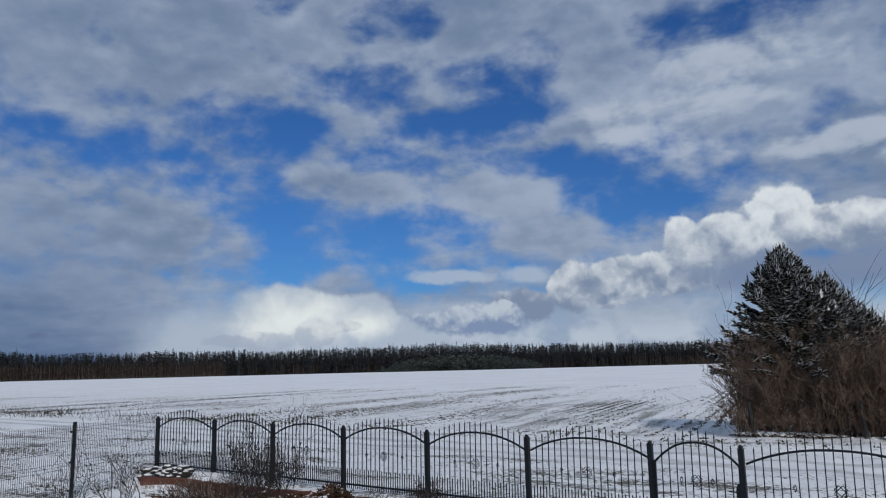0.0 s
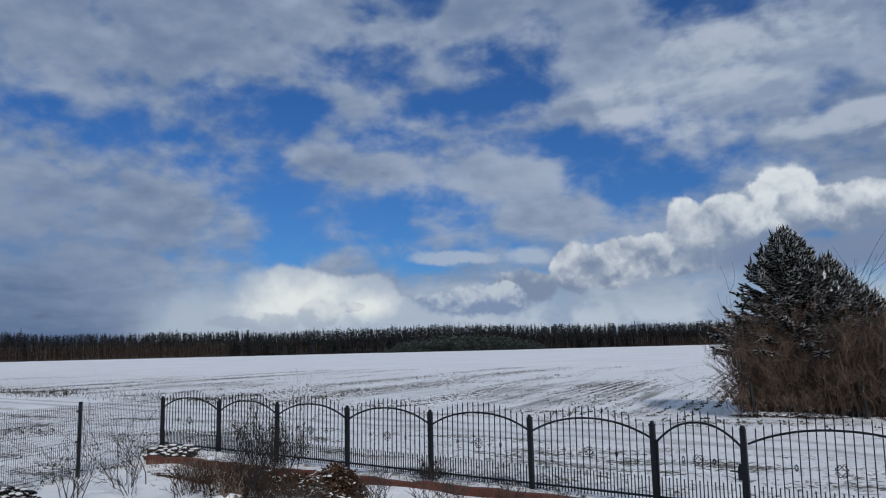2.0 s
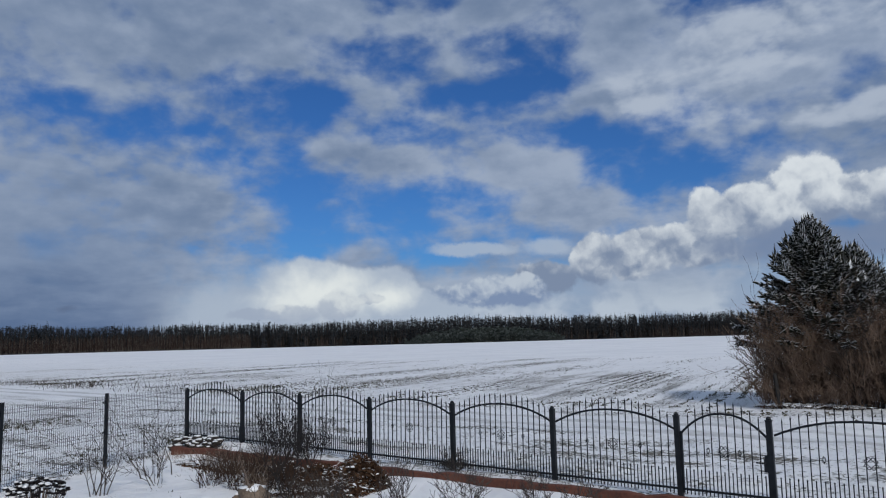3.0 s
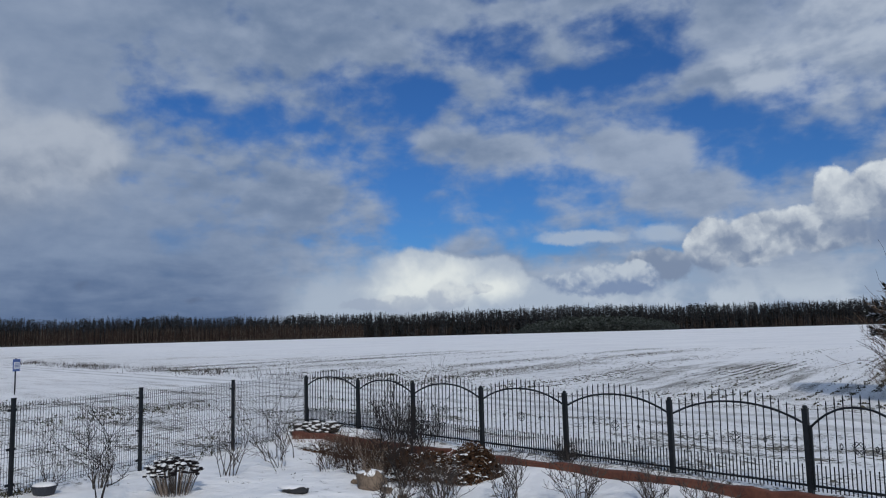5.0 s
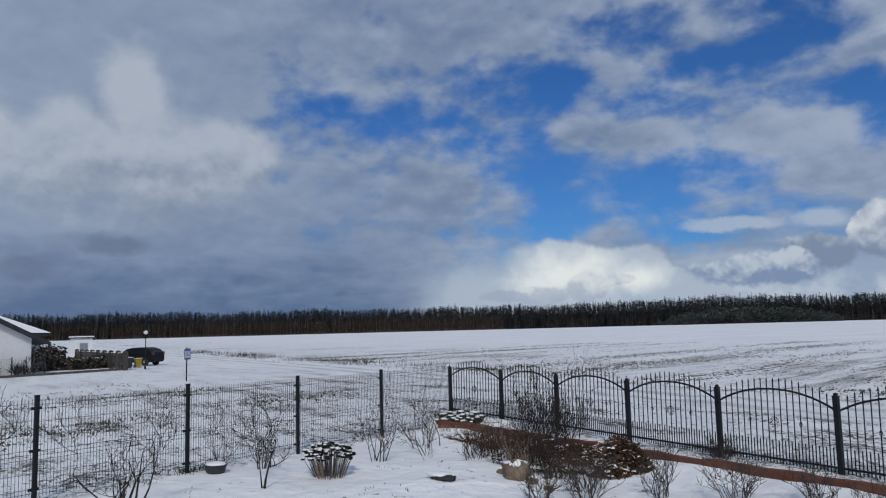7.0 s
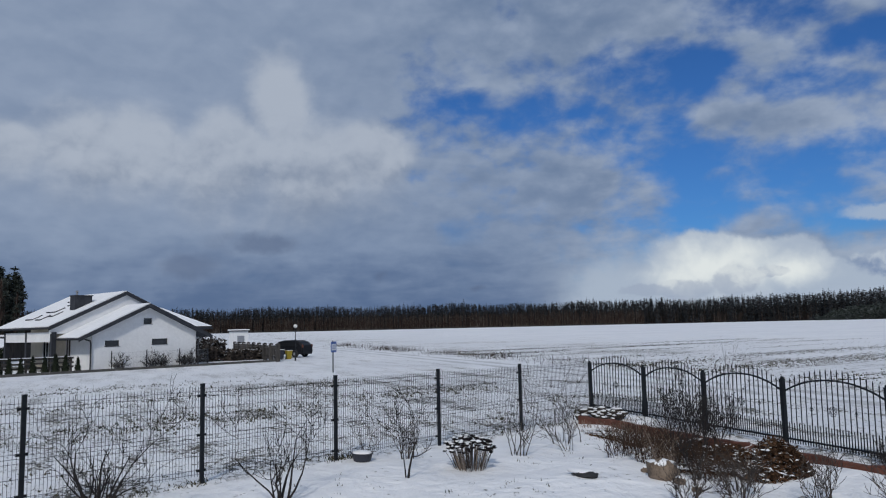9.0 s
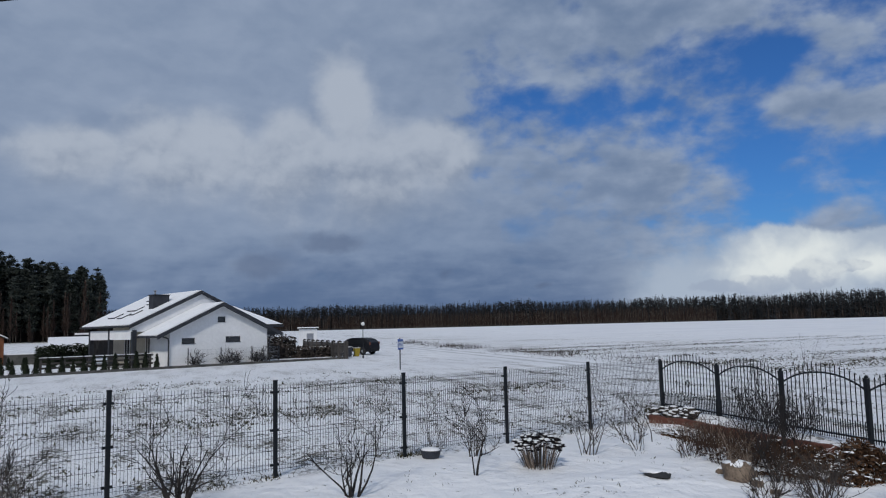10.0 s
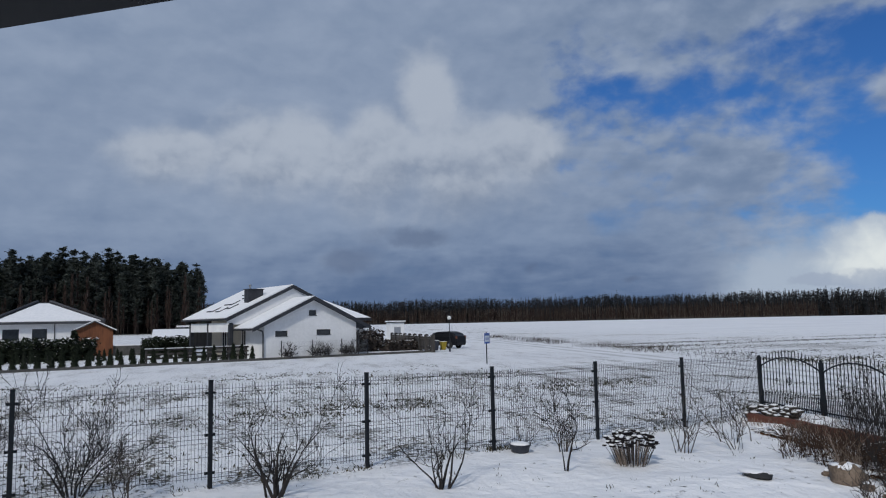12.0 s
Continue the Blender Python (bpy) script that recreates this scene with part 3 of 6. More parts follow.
def picket_mesh(h, tip=True):
    w = 0.0065
    m = Mesh().box(-w, w, -w, w, 0, h)
    if tip:
        m.add([(-w * 1.5, -w * 1.5, h), (w * 1.5, -w * 1.5, h), (w * 1.5, w * 1.5, h), (-w * 1.5, w * 1.5, h), (0, 0, h + 0.06)], [(0, 1, 4), (1, 2, 4), (2, 3, 4), (3, 0, 4), (3, 2, 1, 0)])
    else:
        m.lathe([(0.004, -0.012), (0.013, 0.0), (0.004, 0.014)], 6, (0, 0, h))
    return m.data("picket" if tip else "short_picket", IRON)


def scroll_mesh(size):
    """Four pairs of C-scrolls round a square."""
    m = Mesh()
    for k in range(4):
        turn = pose(0, 0, 0, 0, 90 * k, 0)
        for side in (-1, 1):
            pts = []
            for i in range(15):
                a = i / 14 * 4.4
                r = size * (0.32 - 0.055 * a)
                pts.append(turn @ Vector((side * (size * 0.34 - r * math.cos(a) * 0.9), 0, size * 0.62 + r * math.sin(a) * 1.0)))
            m.tube(pts, 0.0055, 4)
        a, b = turn @ Vector((0, 0, size * 0.62)), turn @ Vector((size * 0.62, 0, 0))
        m.tube([a, b], 0.0055, 4)
    return m.data("scroll", IRON, True)


def basket_mesh():
    m = Mesh()
    for k in range(4):
        a = math.pi / 2 * k
        m.tube([(0.026 * math.sin(math.pi * i / 6) * math.cos(a + i * 0.35), 0.026 * math.sin(math.pi * i / 6) * math.sin(a + i * 0.35), -0.045 + 0.09 * i / 6) for i in range(7)], 0.0042, 4)
    return m.data("basket", IRON, True)


PICKETS = {}


def iron_panel(width, count, fence):
    gate = fence is None
    foot, spring, rise = 0.05, 0.91, 0.235
    if gate:
        spring, rise = 0.86, 0.30
    half = width / 2 - 0.042
    seg = [(half * u, 0, arch_z(u, rise, spring)) for u in np.linspace(-1, 1, 23)]
    if gate:
        ob = thing("iron_gate", "black wrought-iron arched garden gate with scroll and spear pickets", "gate")
        part("arch", Mesh().tube(seg, 0.017, 6), IRON, ob, smooth=True)
        part("bottom_rail", Mesh().box(-half, half, -0.012, 0.012, foot + 0.02, foot + 0.05), IRON, ob)
    else:
        ob = part("panel", Mesh().tube(seg, 0.017, 6).box(-half, half, -0.012, 0.012, foot + 0.02, foot + 0.05), IRON, fence, "arched rail and bottom rail")
    gap = 2 * half / (count + 1)
    for i in range(count):
        u = -half + gap * (i + 1)
        h = round(arch_z(u / half, rise, spring) + 0.13 - (foot - 0.035), 3)
        if h not in PICKETS:
            PICKETS[h] = picket_mesh(h)
        part("picket", PICKETS[h], None, ob, at=pose(u, 0, foot - 0.035))
    if "short" not in PICKETS:
        PICKETS["short"], PICKETS["scroll"], PICKETS["scroll_gate"], PICKETS["basket"] = picket_mesh(0.34, False), scroll_mesh(0.088), scroll_mesh(0.11), basket_mesh()
    for i in range(count + 1):
        part("short_picket", PICKETS["short"], None, ob, at=pose(-half + gap * (i + 0.5), 0, foot - 0.035))
    part("scroll", PICKETS["scroll"], None, ob, "curled iron scroll ornament", at=pose(0, -0.008, 0.64))
    near = max(2, round(count * 0.235))
    for s in (-1, 1):
        part("basket", PICKETS["basket"], None, ob, "twisted iron basket knob", at=pose(s * gap * near, 0, 0.64))
    if gate:
        for s in (-1, 1):
            part("stile", Mesh().box(s * half - 0.018, s * half + 0.018, -0.018, 0.018, 0.03, spring + 0.03), IRON, ob)
        lock = part("lock_case", Mesh().box(half - 0.06, half + 0.02, -0.03, 0.03, 0.42, 0.60).box(half - 0.045, half + 0.005, -0.026, 0.026, 0.60, 0.64), IRON, ob, "black steel lock case")
        part("handle", Mesh().tube([(half - 0.04, -0.03, 0.54), (half - 0.04, -0.07, 0.54), (half - 0.15, -0.07, 0.545)], 0.010, 6), IRON, lock)
        for z in (0.25, 0.85):
            part("hinge", Mesh().box(-half - 0.045, -half - 0.01, -0.012, 0.012, z, z + 0.04), IRON, ob)
    return ob


def iron_post_mesh():
    m = Mesh().box(-0.036, 0.036, -0.036, 0.036, -0.06, 1.10).box(-0.042, 0.042, -0.042, 0.042, 1.10, 1.112)
    return m.lathe([(0.03, 1.112), (0.036, 1.128), (0.026, 1.146), (0.008, 1.158)], 10)


def build_iron_fence():
    fence = thing("iron_fence", "black wrought-iron garden fence with arched panels and spear pickets", "fence")
    panel = iron_panel(1.97, 17, fence)
    wide = iron_panel(2.32, 20, fence)
    gate = iron_panel(1.26, 10, None)
    post = part("post", iron_post_mesh(), IRON, fence, "square iron post with round cap")
    for i, x in enumerate(GATE_X):
        m = pose(x, FENCE_Y, float(fence_foot(x)))
        if i == 0:
            post.matrix_basis = m
        else:
            copy_thing(post, m)
    used = False
    for i in range(8):
        x0, x1 = GATE_X[i], GATE_X[i + 1]
        z0, z1 = float(fence_foot(x0)), float(fence_foot(x1))
        m = pose((x0 + x1) / 2, FENCE_Y, (z0 + z1) / 2, 0, math.degrees(math.atan2(z0 - z1, x1 - x0)), 0)
        if i == 6:
            gate.matrix_basis = m
        elif i == 7:
            wide.matrix_basis = m
        elif not used:
            panel.matrix_basis, used = m @ Matrix.Diagonal(((x1 - x0) / 1.97, 1, 1, 1)), True
        else:
            c = copy_thing(panel, m)
            c.scale = ((x1 - x0) / 1.97, 1, 1)


build_iron_fence()


# ---- welded wire fence ----
def wire_panel(width, fence):
    m = Mesh()
    top, foot, w = 1.36, 0.03, 0.0024
    count = int(width / 0.05)
    for i in range(count + 1):
        x = -width / 2 + 0.02 + (width - 0.04) * i / count
        m.add([(x - w, 0, foot), (x + w, 0, foot), (x + w, 0, top + 0.03), (x - w, 0, top + 0.03), (x - w, 2 * w, foot), (x + w, 2 * w, foot), (x + w, 2 * w, top + 0.03), (x - w, 2 * w, top + 0.03)], [(0, 1, 2, 3), (7, 6, 5, 4), (1, 5, 6, 2), (4, 0, 3, 7)])
    ob = part("panel", m, WIRE, fence, "dense upright steel wires")
    tagged(ob, kind="stuff")
    for z in (0.06, 0.12, 0.34, 0.54, 0.60, 0.66, 0.88, 1.08, 1.26, 1.32):
        fold = z in (0.06, 0.12, 0.60, 0.66, 1.26, 1.32)
        part("cross_wire", Mesh().box(-width / 2 + 0.01, width / 2 - 0.01, -0.004 - (0.02 if fold else 0.0), 0.003 - (0.02 if fold else 0), z - 0.0026, z + 0.0026), WIRE, ob)
    return ob


def build_wire_fence():
    fence = thing("wire_fence", "dark welded wire mesh fence on steel posts in snow", "fence")
    post = part("post", Mesh().box(-0.03, 0.03, -0.022, 0.022, -0.1, 1.435).box(-0.033, 0.033, -0.025, 0.025, 1.435, 1.45), IRON, fence)
    for z in (0.12, 0.66, 1.26):
        part("clamp", Mesh().box(-0.075, 0.075, -0.034, -0.02, z - 0.02, z + 0.02), IRON, post)
    runs = [0.0] + [2.638 + 2.5 * i for i in range(8)]
    yaw = 289.2
    end, panel = wire_panel(2.638, fence), wire_panel(2.5, fence)
    first = True
    for i, d in enumerate(runs):
        p = CORNER + MESH_WAY * d
        z = 0.02 + 0.008 * max(0.0, d - 2.6)
        if i:
            m = pose(p.x, p.y, z, 0, 0, yaw)
            if i == 1:
                post.matrix_basis = m
            else:
                copy_thing(post, m)
        if i + 1 < len(runs):
            q = CORNER + MESH_WAY * ((d + runs[i + 1]) / 2)
            m = pose(q.x, q.y, z + 0.01, 0, 0, yaw)
            if i == 0:
                end.matrix_basis = m
            elif first:
                panel.matrix_basis, first = m, False
            else:
                copy_thing(panel, m)


build_wire_fence()

# ---- neighbour's white house ----
HOUSE = Matrix(((-0.425, -0.905, 0, -53.84), (0.905, -0.425, 0, -1.36), (0, 0, 1, 0), (0, 0, 0, 1)))
# in the house's own measure: x along the gable wall, y back into the plot


def slab(corners, thick):
    """A roof sheet from its four upper corners, thickened downwards."""
    lo = [(x, y, z - thick) for x, y, z in corners]
    return Mesh().add(list(corners) + lo, [(0, 1, 2, 3), (7, 6, 5, 4), (0, 4, 5, 1), (1, 5, 6, 2), (2, 6, 7, 3), (3, 7, 4, 0)])


def wall_with_holes(x0, x1, top, holes, y0, y1, ridge=None):
    """A wall along x; top(x) gives its height, holes are (xa, xb, za, zb)."""
    m = Mesh()
    xs = sorted({x0, x1, (x0 + x1) / 2 if ridge is None else ridge, *[h[0] for h in holes], *[h[1] for h in holes]})
    for a, b in zip(xs, xs[1:]):
        cuts = sorted((h[2], h[3]) for h in holes if h[0] <= a + 1e-6 and h[1] >= b - 1e-6)
        z = -0.2
        for lo, hi in cuts + [(None, None)]:
            ta, tb = (top(a), top(b)) if lo is None else (lo, lo)
            m.add([(a, y0, z), (b, y0, z), (b, y0, tb), (a, y0, ta), (a, y1, z), (b, y1, z), (b, y1, tb), (a, y1, ta)], [(0, 1, 2, 3), (7, 6, 5, 4), (0, 4, 5, 1), (1, 5, 6, 2), (2, 6, 7, 3), (3, 7, 4, 0)])
            z = hi
    return m.weld()


def house_window(parent, x0, x1, z0, z1, y):
    w = part("window", Mesh().box(x0, x1, y + 0.10, y + 0.12, z0, z1), PANE, parent, "dark glazed narrow window")
    fr = Mesh()
    for a, b, c, d in ((x0, x1, z0, z0 + 0.04), (x0, x1, z1 - 0.04, z1), (x0, x0 + 0.04, z0 + 0.04, z1 - 0.04), (x1 - 0.04, x1, z0 + 0.04, z1 - 0.04)):
        fr.box(a, b, y + 0.07, y + 0.097, c, d)
    part("window_frame", fr, SLATE, w)
    part("window_sill", Mesh().box(x0 - 0.03, x1 + 0.03, y - 0.04, y + 0.10, z0 - 0.03, z0), SLATE, w)


def gable_roof(parent, xm, half, peak, slope, y0, y1, snow_left=True):
    """Both slopes with dark tile sheets, fascia boards on the verge and snow lying on top."""
    drop = half * slope
    for s in (-1, 1):
        sheet = part("roof", slab([(xm, y0, peak), (xm + s * half, y0, peak - drop), (xm + s * half, y1, peak - drop), (xm, y1, peak)][:: -s], 0.14), TILE, parent, "anthracite tiled roof slope")
        part("verge", slab([(xm, y0 - 0.03, peak + 0.03), (xm + s * (half + 0.03), y0 - 0.03, peak - drop + 0.02), (xm + s * (half + 0.03), y0 - 0.003, peak - drop + 0.02), (xm, y0 - 0.003, peak + 0.03)][:: -s], 0.27), SLATE, sheet, "dark verge board")
        part("snow", slab([(xm + s * 0.02, y0 + 0.12, peak + 0.07), (xm + s * (half - 0.03), y0 + 0.12, peak - drop + 0.08), (xm + s * (half - 0.03), y1 - 0.05, peak - drop + 0.08), (xm + s * 0.02, y1 - 0.05, peak + 0.07)][:: -s], 0.075), SNOW, sheet, "snow lying on the roof")
        part("gutter", Mesh().tube([(xm + s * (half + 0.06), y0, peak - drop - 0.05), (xm + s * (half + 0.06), y1, peak - drop - 0.05)], 0.06, 6), SLATE, sheet)


def build_white_house():
    h = thing("white_house", "white plastered house with snowy anthracite gable roofs", "house", HOUSE)
    slope = 0.47
    # front wing
    xm, peak = 3.72, 4.42
    holes = [(0.84, 1.80, 1.60, 1.98), (4.10, 5.27, 1.63, 2.02), (3.48, 4.08, 3.06, 3.44)]
    part("wall", wall_with_holes(0.0, 7.46, lambda x: peak - 0.17 - abs(x - xm) * slope, holes, 0.0, 0.3), PLASTER, h, "white front gable wall")
    part("wall", Mesh().box(0.0, 0.3, 0.3, 3.2, -0.2, peak - 0.2 - 3.6 * slope), PLASTER, h)
    part("wall", Mesh().box(7.16, 7.46, 0.3, 3.2, -0.2, peak - 0.2 - 3.6 * slope), PLASTER, h)
    for q in holes:
        house_window(h, *q, 0.0)
    gable_roof(h, xm, 4.75, peak, slope, -0.45, 3.0)
    for x, s in ((-0.12, -1), (7.60, 1)):
        z = peak - 4.0 * slope
        part("downpipe", Mesh().tube([(x + s * 0.55, -0.30, z - 0.35), (x + s * 0.45, -0.28, z - 0.45), (x + s * 0.05, -0.10, z - 0.55), (x, -0.09, z - 0.75), (x, -0.09, 0.0)], 0.05, 6), SLATE, h, "dark downpipe")
    # main block behind
    peak2, y2, y3 = 5.42, 3.0, 12.5
    part("wall", wall_with_holes(0.6, 8.2, lambda x: peak2 - 0.20 - abs(x - 3.62) * slope, [], y2, y2 + 0.3, 3.62), PLASTER, h, "white upper gable wall")
    part("wall", Mesh().add([(-1.45, y2, 2.5), (0.6, y2, 2.5), (0.6, y2, 5.22 - 3.02 * slope), (-1.45, y2, 5.22 - 5.07 * slope), (-1.45, y2 + 0.25, 2.5), (0.6, y2 + 0.25, 2.5), (0.6, y2 + 0.25, 5.22 - 3.02 * slope), (-1.45, y2 + 0.25, 5.22 - 5.07 * slope)], [(0, 1, 2, 3), (7, 6, 5, 4), (0, 4, 5, 1), (1, 5, 6, 2), (2, 6, 7, 3), (3, 7, 4, 0)]), PLASTER, h)
    part("wall", Mesh().box(0.6, 0.9, y2 + 0.3, y3 - 0.6, -0.2, 3.0), BEIGE, h, "beige recessed terrace wall")
    part("wall", Mesh().box(7.9, 8.2, y2 + 0.3, y3 - 0.6, -0.2, 3.0), PLASTER, h)
    part("wall", wall_with_holes(0.9, 7.9, lambda x: peak2 - 0.20 - abs(x - 3.62) * slope, [], y3 - 0.9, y3 - 0.6, 3.62), PLASTER, h)
    gable_roof(h, 3.62, 5.25, peak2, slope, y2 - 0.18, y3)
    # terrace under the deep eave
    for y in (3.1, 7.4, 11.4):
        part("column", Mesh().box(-1.36, -1.06, y - 0.15, y + 0.15, 0.0, 2.62), SLATE, h, "grey square terrace column")
    part("lintel", Mesh().box(-1.34, -1.08, 3.25, 11.3, 1.95, 2.62), PLASTER, h, "white beam over the terrace")
    part("terrace", Mesh().box(-1.8, 0.6, 3.0, 12.0, -0.1, 0.12), CONCRETE, h)
    for y0, y1 in ((4.6, 5.3), (8.4, 9.3)):
        g = part("window", Mesh().box(0.57, 0.595, y0, y1, 0.15, 2.2), PANE, h, "tall terrace window")
        part("window_frame", Mesh().box(0.53, 0.565, y0 - 0.06, y0, 0.1, 2.26).box(0.53, 0.565, y1, y1 + 0.06, 0.1, 2.26).box(0.53, 0.565, (y0 + y1) / 2 - 0.03, (y0 + y1) / 2 + 0.03, 0.16, 2.2), SIGNWHITE, g)
    ch = part("chimney", Mesh().box(0.75, 1.95, 4.6, 5.4, 3.6, 5.14), SLATE, h, "dark clad chimney block")
    part("cap", Mesh().box(0.69, 2.01, 4.54, 5.46, 5.14, 5.20), SLATE, ch)
    part("flue", Mesh().lathe([(0.07, 0), (0.07, 0.22), (0.12, 0.24), (0.12, 0.30), (0.02, 0.36)], 8, (1.05, 5.0, 5.20)), STEEL, ch)
    for x, y, l in ((1.9, 6.4, 1.3), (0.9, 7.4, 1.5), (-0.2, 8.6, 1.2), (0.2, 6.0, 0.7), (-0.3, 6.9, 0.8), (2.6, 8.0, 1.4)):
        z = lambda a: peak2 + 0.08 - abs(a - 3.62) * slope
        part("snow_guard", Mesh().tube([(x - 0.35, y, z(x - 0.35) + 0.03), (x - 0.35, y + l, z(x - 0.35) + 0.03)], 0.05, 5).tube([(x - 0.35, y, z(x - 0.35) + 0.03), (x + 0.35, y, z(x + 0.35) + 0.03)], 0.035, 5), SLATE, h, "dark bar showing through roof snow")
    # hipped wing to the rear
    part("wall", Mesh().box(8.2, 11.3, 5.6, 11.5, -0.2, 2.7), PLASTER, h)
    hip = [(5.0, 8.5, 4.5), (9.3, 8.5, 4.5), (5.0, 5.0, 2.9), (11.9, 5.0, 2.9), (11.9, 12.0, 2.9), (5.0, 12.0, 2.9)]
    faces = [(2, 3, 1, 0), (3, 4, 1), (4, 5, 0, 1), (5, 2, 0), (5, 4, 3, 2)]
    roof = part("roof", Mesh().add([(x, y, z - 0.08) for x, y, z in hip], faces).box(5.0, 11.95, 4.95, 12.05, 2.66, 2.81), SLATE, h, "dark hipped rear roof")
    part("snow", Mesh().add([(x, y, z) for x, y, z in hip], faces), SNOW, roof, "snow-covered rear hip")


build_white_house()


def build_plot_edge():
    # low concrete kerb along the neighbour's plot
    def along(s, out=0.0):
        return HOUSE @ Vector((s, -out, 0.0))
    a = Mesh()
    a.box(-23.0, 14.0, -0.95, -0.80, -0.1, 0.16)
    solo("plot_kerb", a, KERBSTONE, "low grey concrete kerb edging the neighbouring plot", "kerb", HOUSE, kind="structure")
    # light wire fence on it
    fence = thing("plot_fence", "light grey wire mesh fence along the plot kerb", "fence")
    for s in (0.9, 3.3, 5.7, 7.9):
        p = along(s, 0.87)
        part("post", Mesh().box(-0.025, 0.025, -0.02, 0.02, 0.0, 1.15), IRON, fence, at=pose(p.x, p.y, 0.15, 0, 0, 115.2))
    for s in (2.1, 4.5, 6.8):
        w = Mesh()
        p = along(s, 0.87)
        for i in range(25):
            x = -1.15 + 2.3 * i / 24
            w.box(x - 0.003, x + 0.003, -0.003, 0.003, 0.0, 1.02)
        for z in (0.03, 0.35, 0.68, 1.0):
            w.box(-1.16, 1.16, 0.004, 0.009, z - 0.004, z + 0.004)
        part("panel", w, STEEL, fence, at=pose(p.x, p.y, 0.17, 0, 0, 115.2))


build_plot_edge()


# ---- second neighbour, shed, outbuildings ----
def build_hip_house():
    h = thing("hip_roof_house", "white bungalow with a snowy hipped roof", "house", pose(-77.8, -22.0, 0.3, 0, 0, 107))
    h.scale = (0.9, 1.0, 1.0)
    # x along the front, y back
    holes = [(-4.2, -2.7, 1.0, 2.2), (-1.5, -0.1, 1.0, 2.2), (2.6, 3.4, 0.6, 2.2)]
    part("wall", wall_with_holes(-4.9, 4.7, lambda x: 2.85, holes, 0.0, 0.3), PLASTER, h)
    part("wall", Mesh().box(-4.9, -4.6, 0.3, 8.0, -0.3, 2.85), PLASTER, h)
    part("wall", Mesh().box(4.4, 4.7, 0.3, 8.0, -0.3, 2.85), PLASTER, h)
    part("wall", Mesh().box(-4.6, 4.4, 7.7, 8.0, -0.3, 2.85), PLASTER, h)
    for q in holes:
        house_window(h, *q, 0.0)
    part("downpipe", Mesh().tube([(0.6, -0.05, 2.8), (0.6, -0.05, 0)], 0.05, 6), SLATE, h)
    e = [(-5.6, -0.7, 2.85), (5.4, -0.7, 2.85), (5.4, 8.7, 2.85), (-5.6, 8.7, 2.85), (-1.0, 4.0, 4.85), (0.2, 4.0, 4.85)]
    lo = [(x, y, z - 0.2) for x, y, z in e[:4]]
    roof = part("roof", Mesh().add(e + lo, [(0, 1, 5, 4), (1, 2, 5), (2, 3, 4, 5), (3, 0, 4), (9, 8, 7, 6), (0, 6, 7, 1), (1, 7, 8, 2), (2, 8, 9, 3), (3, 9, 6, 0)]), TILE, h)
    s = [(-5.0, -0.62, 2.95), (5.0, -0.62, 2.95), (0.1, 3.6, 4.75), (-0.9, 3.6, 4.75)]
    part("snow", Mesh().add(s + [(x, y, z - 0.07) for x, y, z in s], [(0, 1, 2, 3), (0, 4, 5, 1), (1, 5, 6, 2), (2, 6, 7, 3), (3, 7, 4, 0)]), SNOW, roof, "snow sheet on the front slope")
    for x, k in ((5.35, 1), (-5.55, -1)):
        t = [(x, 0.1, 2.95), (x, 8.5, 2.95), (0.2 * k + 0.4 * k, 4.1, 4.75)]
        part("snow", Mesh().add(t + [(a, b, c - 0.07) for a, b, c in t], [(0, 1, 2), (0, 3, 4, 1), (1, 4, 5, 2), (2, 5, 3, 0)]), SNOW, roof)
    for a, b in ((0, 4), (1, 5)):
        part("ridge_tile", Mesh().tube([Vector(e[a]) + Vector((0, 0, 0.08)), Vector(e[b]) + Vector((0, 0, 0.1))], 0.15, 6), TILE, roof)


build_hip_house()


